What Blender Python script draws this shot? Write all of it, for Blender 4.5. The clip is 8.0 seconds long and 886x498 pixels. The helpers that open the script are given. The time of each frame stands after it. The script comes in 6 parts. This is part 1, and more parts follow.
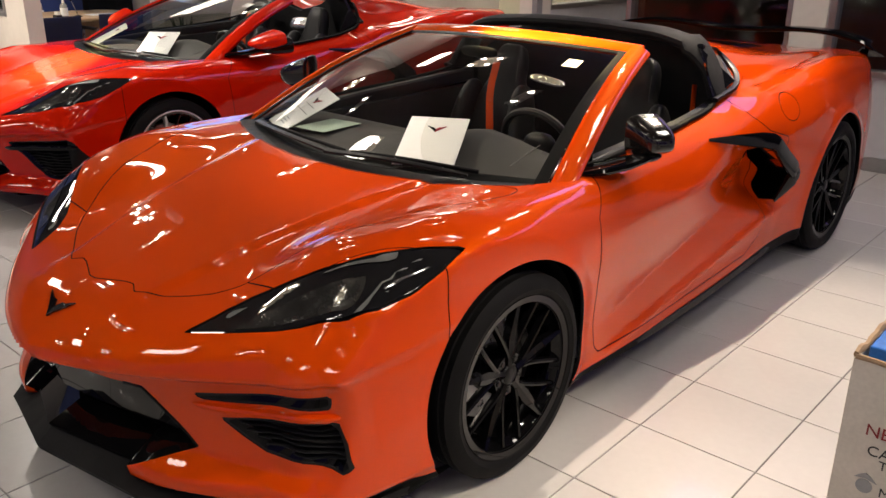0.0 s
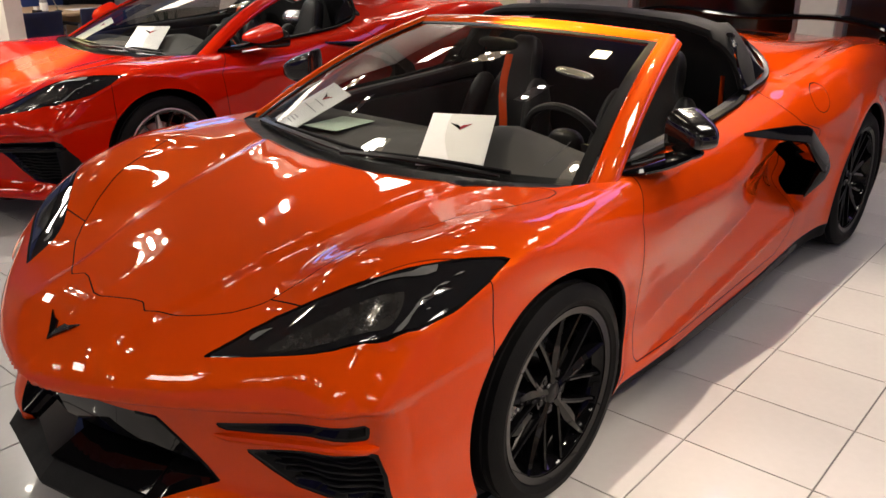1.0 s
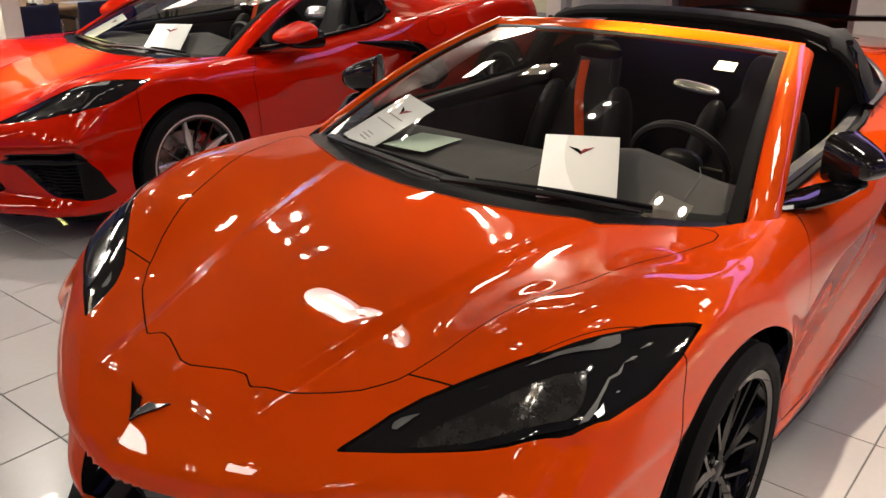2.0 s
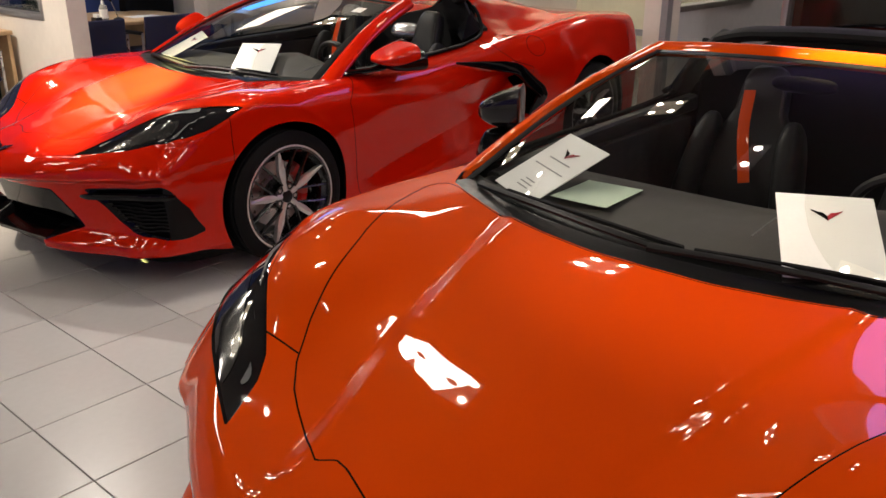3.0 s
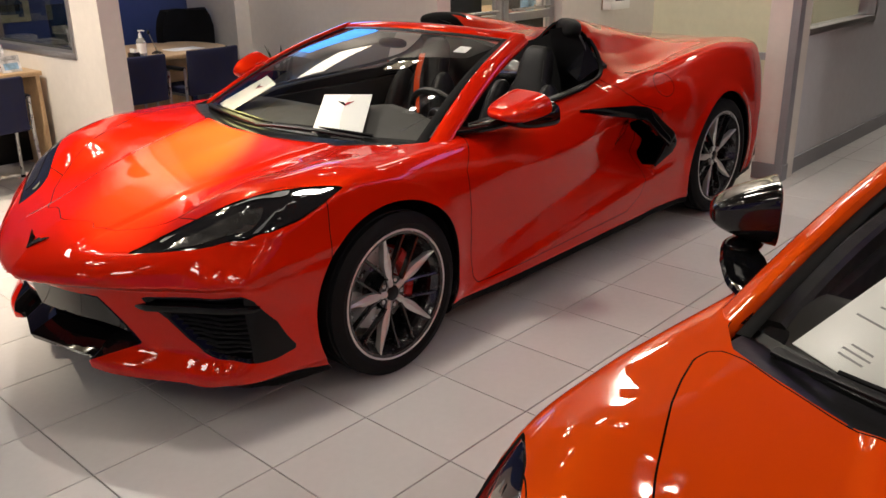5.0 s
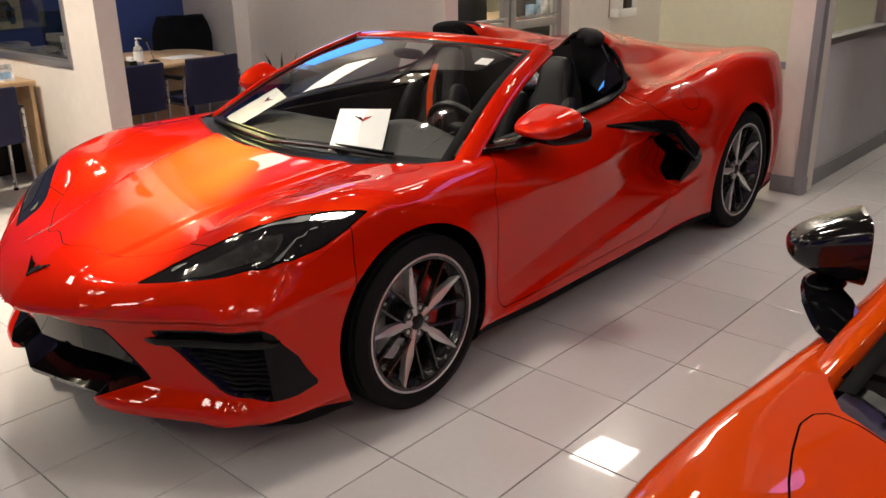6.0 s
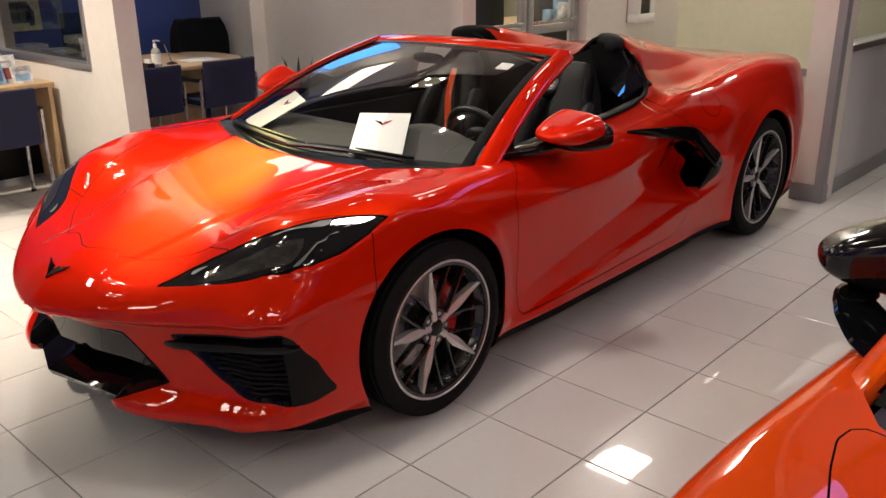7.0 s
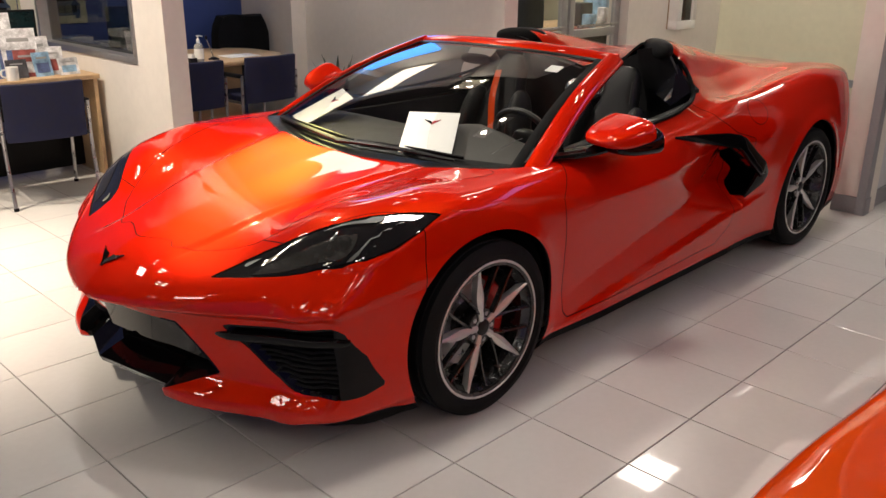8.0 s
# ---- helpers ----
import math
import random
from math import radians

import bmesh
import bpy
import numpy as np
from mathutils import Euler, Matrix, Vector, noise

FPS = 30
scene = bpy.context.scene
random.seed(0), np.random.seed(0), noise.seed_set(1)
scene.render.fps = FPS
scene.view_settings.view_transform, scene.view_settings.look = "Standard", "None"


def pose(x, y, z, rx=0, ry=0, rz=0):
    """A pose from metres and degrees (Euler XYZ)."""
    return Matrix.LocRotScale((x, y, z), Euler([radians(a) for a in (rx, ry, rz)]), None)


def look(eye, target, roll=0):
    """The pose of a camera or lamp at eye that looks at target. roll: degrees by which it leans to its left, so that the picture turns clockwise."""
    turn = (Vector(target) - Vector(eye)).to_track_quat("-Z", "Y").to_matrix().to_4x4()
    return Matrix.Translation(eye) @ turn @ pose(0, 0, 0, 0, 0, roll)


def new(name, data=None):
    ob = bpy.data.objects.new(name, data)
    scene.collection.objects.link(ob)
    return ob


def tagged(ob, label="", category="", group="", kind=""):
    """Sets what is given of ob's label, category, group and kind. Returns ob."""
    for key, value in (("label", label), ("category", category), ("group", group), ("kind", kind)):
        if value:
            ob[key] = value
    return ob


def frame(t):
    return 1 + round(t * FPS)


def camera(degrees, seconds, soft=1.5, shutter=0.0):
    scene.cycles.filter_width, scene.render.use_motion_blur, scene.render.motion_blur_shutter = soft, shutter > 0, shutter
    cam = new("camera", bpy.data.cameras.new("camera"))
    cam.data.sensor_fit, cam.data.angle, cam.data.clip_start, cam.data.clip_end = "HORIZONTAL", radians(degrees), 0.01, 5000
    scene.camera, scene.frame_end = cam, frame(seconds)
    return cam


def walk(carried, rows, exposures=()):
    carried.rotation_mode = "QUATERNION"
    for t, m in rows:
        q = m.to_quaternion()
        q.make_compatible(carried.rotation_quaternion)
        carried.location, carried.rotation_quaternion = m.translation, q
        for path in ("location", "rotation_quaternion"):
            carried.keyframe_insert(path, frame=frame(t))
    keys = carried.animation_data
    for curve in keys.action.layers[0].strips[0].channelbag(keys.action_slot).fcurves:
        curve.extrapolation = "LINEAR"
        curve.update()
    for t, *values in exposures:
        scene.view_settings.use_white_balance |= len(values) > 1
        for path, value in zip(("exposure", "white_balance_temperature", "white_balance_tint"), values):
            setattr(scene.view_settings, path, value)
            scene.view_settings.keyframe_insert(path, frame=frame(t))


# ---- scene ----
cam = camera(55.7, 8.0)
PATH = [
    (0, (0.224, 0.03, 1.576), (-1.03, 1.423, 0.876), 0.2),
    (0.5, (0.152, 0.021, 1.568), (-1.097, 1.416, 0.865), 0.1),
    (1, (-0.02, 0.081, 1.548), (-1.238, 1.497, 0.833), -0.2),
    (1.5, (-0.255, 0.137, 1.538), (-1.419, 1.589, 0.806), 0.8),
    (2, (-0.587, 0.124, 1.552), (-1.76, 1.569, 0.819), 0.3),
    (2.2, (-0.735, 0.12, 1.539), (-1.905, 1.567, 0.807), 0.4),
    (3.5, (-1.459, 0.33, 1.556), (-2.742, 1.697, 0.859), -0.3),
    (4, (-1.724, 0.378, 1.576), (-3.006, 1.747, 0.882), -1.1),
    (4.5, (-1.968, 0.523, 1.58), (-3.26, 1.886, 0.893), -1.1),
    (5.8, (-2.428, 0.687, 1.604), (-3.689, 2.082, 0.922), -1.2),
    (6, (-2.441, 0.69, 1.598), (-3.707, 2.082, 0.921), -1.0),
    (6.5, (-2.468, 0.689, 1.598), (-3.749, 2.07, 0.924), -0.8),
    (7, (-2.48, 0.685, 1.597), (-3.768, 2.062, 0.929), -0.7),
    (7.5, (-2.499, 0.669, 1.598), (-3.792, 2.044, 0.935), -0.5),
    (8, (-2.541, 0.611, 1.589), (-3.868, 1.952, 0.927), 0.5),
]
walk(cam, [(t, look(eye, target, roll)) for t, eye, target, roll in PATH])

# ---- light ----
world = bpy.data.worlds.new("world")
scene.world = world
world.use_nodes = True
bg = world.node_tree.nodes["Background"]
bg.inputs[0].default_value = (0.30, 0.24, 0.80, 1)
bg.inputs[1].default_value = 0.35
scene.view_settings.exposure = 0.035
CEIL = 3.7


def area_lamp(name, place, target, size, power, colour, size_y=None):
    data = bpy.data.lights.new(name, "AREA")
    data.energy, data.color, data.size = power, colour, size
    if size_y:
        data.shape, data.size_y = "RECTANGLE", size_y
    ob = new(name, data)
    ob.matrix_world = look(place, target)
    return ob


def spot_lamp(name, place, target, power, colour, cone=70, radius=0.06):
    data = bpy.data.lights.new(name, "SPOT")
    data.energy, data.color, data.spot_size, data.spot_blend, data.shadow_soft_size = power, colour, radians(cone), 1.0, radius
    ob = new(name, data)
    ob.matrix_world = look(place, target)
    return ob


AMBER, WARM, SOFT, GOLD = (1.0, 0.92, 0.30), (1.0, 0.84, 0.66), (1.0, 0.91, 0.81), (1.0, 0.80, 0.40)

# ---- materials ----
def mat(name, colour, rough=0.5, metal=0.0, coat=0.0, vary=0.08, scale=6.0, bump=0.0, bump_scale=80.0, rough_vary=0.06, random=0.0, spec=0.5, trans=0.0, coat_rough=0.03):
    """A surface with two scales of variation in colour and gloss, and a fine relief."""
    m = bpy.data.materials.new(name)
    m.use_nodes = True
    nt = m.node_tree
    b = nt.nodes["Principled BSDF"]
    tc = nt.nodes.new("ShaderNodeTexCoord")

    def noise_node(s, detail):
        n = nt.nodes.new("ShaderNodeTexNoise")
        n.inputs["Scale"].default_value, n.inputs["Detail"].default_value = s, detail
        nt.links.new(tc.outputs["Object"], n.inputs["Vector"])
        return n

    def mixed(a, b_, fac, blend="MULTIPLY"):
        x = nt.nodes.new("ShaderNodeMix")
        x.data_type, x.blend_type = "RGBA", blend
        for sock, v in ((x.inputs[6], a), (x.inputs[7], b_), (x.inputs[0], fac)):
            if hasattr(v, "is_output"):
                nt.links.new(v, sock)
            else:
                sock.default_value = v
        return x.outputs[2]

    def ranged(src, lo, hi):
        r = nt.nodes.new("ShaderNodeMapRange")
        r.inputs[3].default_value, r.inputs[4].default_value = lo, hi
        r.inputs[1].default_value, r.inputs[2].default_value = 0.3, 0.7
        nt.links.new(src, r.inputs[0])
        return r.outputs[0]

    big, fine = noise_node(scale, 3.0), noise_node(scale * 14, 2.0)
    col = (*colour, 1)
    out = mixed(col, ranged(big.outputs[0], 1 - vary, 1 + vary), 1.0)
    out = mixed(out, ranged(fine.outputs[0], 1 - vary * 0.6, 1 + vary * 0.6), 1.0)
    if random:
        oi = nt.nodes.new("ShaderNodeObjectInfo")
        r = nt.nodes.new("ShaderNodeMapRange")
        r.inputs[3].default_value, r.inputs[4].default_value = 1 - random, 1 + random
        nt.links.new(oi.outputs["Random"], r.inputs[0])
        out = mixed(out, r.outputs[0], 1.0)
    nt.links.new(out, b.inputs["Base Color"])
    nt.links.new(ranged(big.outputs[0], max(0.0, rough - rough_vary), rough + rough_vary), b.inputs["Roughness"])
    b.inputs["Metallic"].default_value = metal
    b.inputs["Coat Weight"].default_value = coat
    b.inputs["Coat Roughness"].default_value = coat_rough
    b.inputs["Specular IOR Level"].default_value = spec
    b.inputs["Transmission Weight"].default_value = trans
    if bump:
        bn = nt.nodes.new("ShaderNodeBump")
        bn.inputs["Strength"].default_value, bn.inputs["Distance"].default_value = bump, 0.002
        n = noise_node(bump_scale, 4.0)
        nt.links.new(n.outputs[0], bn.inputs["Height"])
        nt.links.new(bn.outputs[0], b.inputs["Normal"])
    return m


def glow(name, colour, strength):
    m = bpy.data.materials.new(name)
    m.use_nodes = True
    b = m.node_tree.nodes["Principled BSDF"]
    b.inputs["Base Color"].default_value = (*colour, 1)
    b.inputs["Emission Color"].default_value = (*colour, 1)
    b.inputs["Emission Strength"].default_value = strength
    return m


def glass(name, tint=(0.75, 0.8, 0.8), rough=0.0, sheen=0.045):
    """A thin pane: clear through, with a mirror sheen by Fresnel."""
    m = bpy.data.materials.new(name)
    m.use_nodes = True
    nt = m.node_tree
    nt.nodes.clear()
    o, mix = nt.nodes.new("ShaderNodeOutputMaterial"), nt.nodes.new("ShaderNodeMixShader")
    t, g, f = nt.nodes.new("ShaderNodeBsdfTransparent"), nt.nodes.new("ShaderNodeBsdfGlossy"), nt.nodes.new("ShaderNodeLayerWeight")
    up, part_of = nt.nodes.new("ShaderNodeMath"), nt.nodes.new("ShaderNodeMapRange")
    t.inputs[0].default_value = (*tint, 1)
    g.inputs["Roughness"].default_value = rough
    up.operation, up.inputs[1].default_value = "POWER", 4.5
    part_of.inputs[3].default_value, part_of.inputs[4].default_value = sheen, 1.0
    for a, b in ((f.outputs["Facing"], up.inputs[0]), (up.outputs[0], part_of.inputs[0]), (part_of.outputs[0], mix.inputs[0]), (t.outputs[0], mix.inputs[1]), (g.outputs[0], mix.inputs[2]), (mix.outputs[0], o.inputs[0])):
        nt.links.new(a, b)
    return m


def tintcoat(name, colour, flop):
    """Clear-coated paint: a deep colour with bright flakes that gleam in another hue."""
    m = mat(name, colour, 0.55, 0.0, 1.0, vary=0.02, scale=900, rough_vary=0.02, spec=0.0, coat_rough=0.006)
    nt = m.node_tree
    b, o = nt.nodes["Principled BSDF"], nt.nodes["Material Output"]
    f, mix = nt.nodes.new("ShaderNodeBsdfPrincipled"), nt.nodes.new("ShaderNodeMixShader")
    f.inputs["Base Color"].default_value = (*flop, 1)
    f.inputs["Metallic"].default_value, f.inputs["Roughness"].default_value = 1.0, 0.46
    f.inputs["Coat Weight"].default_value, f.inputs["Coat Roughness"].default_value = 1.0, 0.012
    b.inputs["Coat IOR"].default_value = f.inputs["Coat IOR"].default_value = 1.42
    mix.inputs[0].default_value = 0.085
    for a, c in ((b.outputs[0], mix.inputs[1]), (f.outputs[0], mix.inputs[2]), (mix.outputs[0], o.inputs[0])):
        nt.links.new(a, c)
    return m


ORANGE = tintcoat("orange_paint", (0.66, 0.050, 0.001), (0.95, 0.20, 0.006))
RED = tintcoat("red_paint", (0.48, 0.0050, 0.0010), (0.95, 0.080, 0.003))
GLOSS_BLACK = mat("gloss_black", (0.003, 0.003, 0.0035), 0.035, 0.0, 0.0, vary=0.05, scale=40, rough_vary=0.01, spec=0.24)
PIANO = mat("piano_black", (0.002, 0.002, 0.0024), 0.03, 0.0, 0.0, vary=0.05, scale=40, rough_vary=0.01, spec=0.32)
PLATE = mat("black_plate", (0.003, 0.003, 0.0034), 0.02, 0.0, 0.0, vary=0.05, scale=40, rough_vary=0.008, spec=0.4)
CARBON = mat("carbon_flash", (0.007, 0.0058, 0.0056), 0.10, 0.0, 0.5, vary=0.15, scale=300, spec=0.3)
SATIN_BLACK = mat("satin_black", (0.005, 0.005, 0.0055), 0.36, vary=0.1, scale=30, bump=0.1, spec=0.2)
MATT_BLACK = mat("matt_black", (0.005, 0.005, 0.0055), 0.75, vary=0.15, scale=20, bump=0.2, bump_scale=200, spec=0.3)
VOID = mat("shell_black", (0.003, 0.003, 0.003), 0.7, spec=0.1)
RUBBER = mat("tyre_rubber", (0.005, 0.005, 0.0055), 0.68, vary=0.2, scale=18, bump=0.3, bump_scale=160, spec=0.13)
LEATHER = mat("black_leather", (0.007, 0.007, 0.0075), 0.48, vary=0.15, scale=15, bump=0.4, bump_scale=420, spec=0.3)
SUEDE = mat("dark_grey_dash", (0.036, 0.035, 0.032), 0.66, vary=0.12, scale=12, bump=0.3, bump_scale=500)
ALLOY = mat("machined_alloy", (0.55, 0.545, 0.54), 0.38, 0.55, 0.2, vary=0.06, scale=50)
DARK_ALLOY = mat("dark_alloy", (0.05, 0.05, 0.052), 0.24, 0.8, 0.4, vary=0.08, scale=40)
STEEL = mat("brushed_steel", (0.42, 0.42, 0.43), 0.30, 1.0, vary=0.08, scale=30)
CALIPER = mat("red_caliper", (0.45, 0.012, 0.010), 0.30, coat=0.8)
LENS = mat("smoked_lens", (0.008, 0.008, 0.009), 0.03, coat=0.9, rough_vary=0.01, vary=0.1, scale=8)
LAMP_GREY = mat("lamp_reflector", (0.10, 0.10, 0.10), 0.45, 0.0, vary=0.2, scale=30)
LAMP_CUP = mat("lamp_housing", (0.022, 0.021, 0.020), 0.12, coat=0.5, vary=0.3, scale=25)
PAPER = mat("white_card", (0.86, 0.86, 0.84), 0.35, vary=0.02, scale=10)
INK = mat("grey_ink", (0.30, 0.30, 0.30), 0.6)
BADGE_RED = mat("badge_red", (0.40, 0.02, 0.03), 0.3)
BELT_ORANGE = mat("orange_paint", (0.66, 0.062, 0.001), 0.55, 0.0, 1.0, vary=0.02, scale=900, rough_vary=0.02, spec=0.1, coat_rough=0.015)
SILVER_WRAP = mat("silver_trim", (0.60, 0.60, 0.60), 0.2, 0.9, vary=0.2, scale=12, bump=0.5, bump_scale=25)
WINDSCREEN = glass("windscreen_glass", (0.92, 0.93, 0.90), 0.0, 0.07)
SIDE_GLASS = glass("side_glass", (0.36, 0.37, 0.35))
BOOTH_GLASS = glass("smoked_booth_glass", (0.45, 0.46, 0.45), 0.0, 0.14)
PANE = glass("window_glass", (0.90, 0.92, 0.92), 0.0, 0.03)
TINTED = mat("tinted_glass", (0.006, 0.006, 0.008), 0.03, coat=1.0, vary=0.02)
TAIL = mat("tail_lamp", (0.030, 0.006, 0.007), 0.08, coat=1.0)
TILE = mat("glazed_tile", (0.55, 0.535, 0.52), 0.26, coat=0.35, spec=0.3, vary=0.025, scale=2.2, rough_vary=0.012, random=0.03, bump=0.03, bump_scale=30, coat_rough=0.03)
GROUT = mat("grey_grout", (0.16, 0.155, 0.15), 0.85, vary=0.15, scale=5, bump=0.4)
WALL = mat("cream_wall_paint", (0.74, 0.70, 0.65), 0.62, vary=0.035, scale=1.3, bump=0.15, bump_scale=140)
GREEN_WALL = mat("pale_yellow_wall_paint", (0.66, 0.64, 0.48), 0.65, vary=0.04, scale=1.1, bump=0.15, bump_scale=140)
GREY_WALL = mat("pale_grey_wall_paint", (0.58, 0.58, 0.62), 0.6, vary=0.04, scale=1.2, bump=0.15, bump_scale=140)
BLUE_WALL = mat("blue_wall_paint", (0.03, 0.055, 0.20), 0.6, vary=0.05, scale=1.5, bump=0.1)
BASE = mat("grey_vinyl_base", (0.26, 0.26, 0.28), 0.5, vary=0.06)
ALUM = mat("satin_aluminium", (0.44, 0.44, 0.45), 0.36, 0.85, vary=0.05, scale=20)
CEILING = mat("ceiling_tile", (0.075, 0.073, 0.07), 0.85, vary=0.05, scale=4, bump=0.4, bump_scale=90)
OAK = mat("light_oak", (0.50, 0.34, 0.19), 0.42, vary=0.16, scale=7, bump=0.1)
BLUE_CLOTH = mat("navy_cloth", (0.007, 0.009, 0.040), 0.85, vary=0.2, scale=14, bump=0.5, bump_scale=600)
BLACK_CLOTH = mat("black_cloth", (0.006, 0.006, 0.007), 0.95, spec=0.12, vary=0.25, scale=9, bump=0.6, bump_scale=300)
CARTON = mat("white_cardboard", (0.62, 0.57, 0.50), 0.7, vary=0.08, scale=7, bump=0.2)
BROWN_CARD = mat("brown_cardboard", (0.34, 0.23, 0.14), 0.8, vary=0.15, scale=20, bump=0.4)
BLUE_PLASTIC = mat("blue_plastic", (0.02, 0.16, 0.55), 0.35, vary=0.2)
CLEAR_GEL = mat("clear_gel", (0.75, 0.80, 0.80), 0.1, trans=0.7, vary=0.03)
TRAY_ON = glow("lit_tray", (1.0, 0.88, 0.66), 0.6)
LAMP_ON = glow("lit_lamp", (1.0, 0.93, 0.80), 65.0)
PANEL_ON = glow("lit_panel", (1.0, 0.90, 0.72), 4.5)
VIOLET_ON = glow("lit_violet_band", (0.52, 0.33, 1.0), 3.3)
BLUE_ON = glow("lit_blue_sign", (0.08, 0.36, 1.0), 4.0)
DARK_BACKING = mat("dark_brown_backing", (0.055, 0.028, 0.016), 0.5, vary=0.2, scale=5)

# ---- shaping tools ----
def link_mesh(name, verts, faces, material, parent=None, label="", normals=None, smooth=True):
    me = bpy.data.meshes.new(name)
    me.from_pydata([tuple(v) for v in verts], [], faces)
    me.materials.append(material)
    if smooth:
        me.polygons.foreach_set("use_smooth", [True] * len(me.polygons))
    if normals is not None:
        me.normals_split_custom_set_from_vertices([tuple(n) for n in normals])
    ob = new(name, me)
    if parent is not None:
        ob.parent = parent
    if label:
        ob["label"] = label
    return ob


def part(name, bm, material, parent=None, label="", smooth=True, angle=35):
    """One bmesh as one mesh object under a thing."""
    bmesh.ops.recalc_face_normals(bm, faces=bm.faces)
    me = bpy.data.meshes.new(name)
    if smooth:
        for f in bm.faces:
            f.smooth = True
        lim = radians(angle)
        for e in bm.edges:
            if len(e.link_faces) == 2 and e.calc_face_angle(0) > lim:
                e.smooth = False
    bm.to_mesh(me)
    bm.free()
    me.materials.append(material)
    ob = new(name, me)
    if parent is not None:
        ob.parent = parent
    if label:
        ob["label"] = label
    return ob


def thing(name, m=Matrix(), label="", category="", group="", kind=""):
    ob = new(name)
    ob.empty_display_size = 0.1
    ob.matrix_world = m
    return tagged(ob, label, category, group, kind)


def box(x0, x1, y0, y1, z0, z1, bevel=0.0, bm=None, turn=None, segments=2):
    bm2 = bmesh.new()
    bmesh.ops.create_cube(bm2, size=1)
    bmesh.ops.scale(bm2, vec=(x1 - x0, y1 - y0, z1 - z0), verts=bm2.verts)
    if bevel:
        bmesh.ops.bevel(bm2, geom=bm2.edges[:], offset=bevel, segments=segments, affect="EDGES", profile=0.5)
    if turn is not None:
        bmesh.ops.transform(bm2, matrix=turn, verts=bm2.verts)
    bmesh.ops.translate(bm2, vec=((x0 + x1) / 2, (y0 + y1) / 2, (z0 + z1) / 2), verts=bm2.verts)
    return joined(bm, bm2)


def joined(bm, bm2):
    if bm is None:
        return bm2
    me = bpy.data.meshes.new("tmp")
    bm2.to_mesh(me)
    bm2.free()
    bm.from_mesh(me)
    bpy.data.meshes.remove(me)
    return bm


def cylinder(p0, p1, r0, r1=None, n=16, bm=None, bevel=0.0):
    p0, p1 = Vector(p0), Vector(p1)
    bm2 = bmesh.new()
    bmesh.ops.create_cone(bm2, cap_ends=True, segments=n, radius1=r0, radius2=r0 if r1 is None else r1, depth=(p1 - p0).length)
    if bevel:
        rim = [e for e in bm2.edges if abs(e.verts[0].co.z - e.verts[1].co.z) < 1e-6]
        bmesh.ops.bevel(bm2, geom=rim, offset=bevel, segments=2, affect="EDGES", profile=0.5)
    m = Matrix.Translation((p0 + p1) / 2) @ (p1 - p0).to_track_quat("Z", "Y").to_matrix().to_4x4()
    bmesh.ops.transform(bm2, matrix=m, verts=bm2.verts)
    return joined(bm, bm2)


def ball(centre, radii, turn=Matrix(), n=20, power=1.0, bm=None):
    """A rounded body: an ellipsoid, squarer as power falls below 1."""
    bm2 = bmesh.new()
    bmesh.ops.create_uvsphere(bm2, u_segments=n, v_segments=max(8, n * 2 // 3), radius=1)
    for v in bm2.verts:
        v.co = Vector([math.copysign(abs(c) ** power, c) * r for c, r in zip(v.co, radii)])
    bmesh.ops.transform(bm2, matrix=Matrix.Translation(centre) @ turn, verts=bm2.verts)
    return joined(bm, bm2)


def revolve(profile, axis_x=True, n=48, bm=None, close=False):
    """Turn (radius, offset) pairs round the x axis."""
    bm2 = bmesh.new()
    rings = []
    for r, o in profile:
        rings.append([bm2.verts.new((o, r * math.cos(2 * math.pi * i / n), r * math.sin(2 * math.pi * i / n))) for i in range(n)])
    pairs = list(zip(rings, rings[1:])) + ([(rings[-1], rings[0])] if close else [])
    for a, b in pairs:
        for i in range(n):
            bm2.faces.new((a[i], a[(i + 1) % n], b[(i + 1) % n], b[i]))
    return joined(bm, bm2)


def sweep(path, half_w, half_t, up=(0, 0, 1), n=10, power=0.6, bm=None, taper=None, cap=True):
    """A rounded bar along a path; half_w lies across up, half_t along it."""
    bm2 = bmesh.new()
    path = [Vector(p) for p in path]
    rings = []
    for i, p in enumerate(path):
        d = (path[min(i + 1, len(path) - 1)] - path[max(i - 1, 0)]).normalized()
        u = Vector(up[i] if hasattr(up[0], "__len__") else up)
        side = d.cross(u).normalized()
        u = side.cross(d).normalized()
        k = taper[i] if taper else 1.0
        ring = []
        for j in range(n):
            a = 2 * math.pi * j / n
            c, s = math.cos(a), math.sin(a)
            ring.append(bm2.verts.new(p + side * (math.copysign(abs(c) ** power, c) * half_w * k) + u * (math.copysign(abs(s) ** power, s) * half_t * k)))
        rings.append(ring)
    for a, b in zip(rings, rings[1:]):
        for j in range(n):
            bm2.faces.new((a[j], a[(j + 1) % n], b[(j + 1) % n], b[j]))
    if cap:
        bm2.faces.new(rings[0])
        bm2.faces.new(rings[-1])
    return joined(bm, bm2)


def sheet(points, rows, cols, thick=0.0, bm=None):
    """A curved sheet from rows x cols points, with a thickness along -z."""
    bm2 = bmesh.new()
    vs = [bm2.verts.new(p) for p in points]
    for i in range(rows - 1):
        for j in range(cols - 1):
            bm2.faces.new((vs[i * cols + j], vs[i * cols + j + 1], vs[(i + 1) * cols + j + 1], vs[(i + 1) * cols + j]))
    if thick:
        bmesh.ops.recalc_face_normals(bm2, faces=bm2.faces)
        bmesh.ops.solidify(bm2, geom=bm2.faces[:], thickness=thick)
    return joined(bm, bm2)


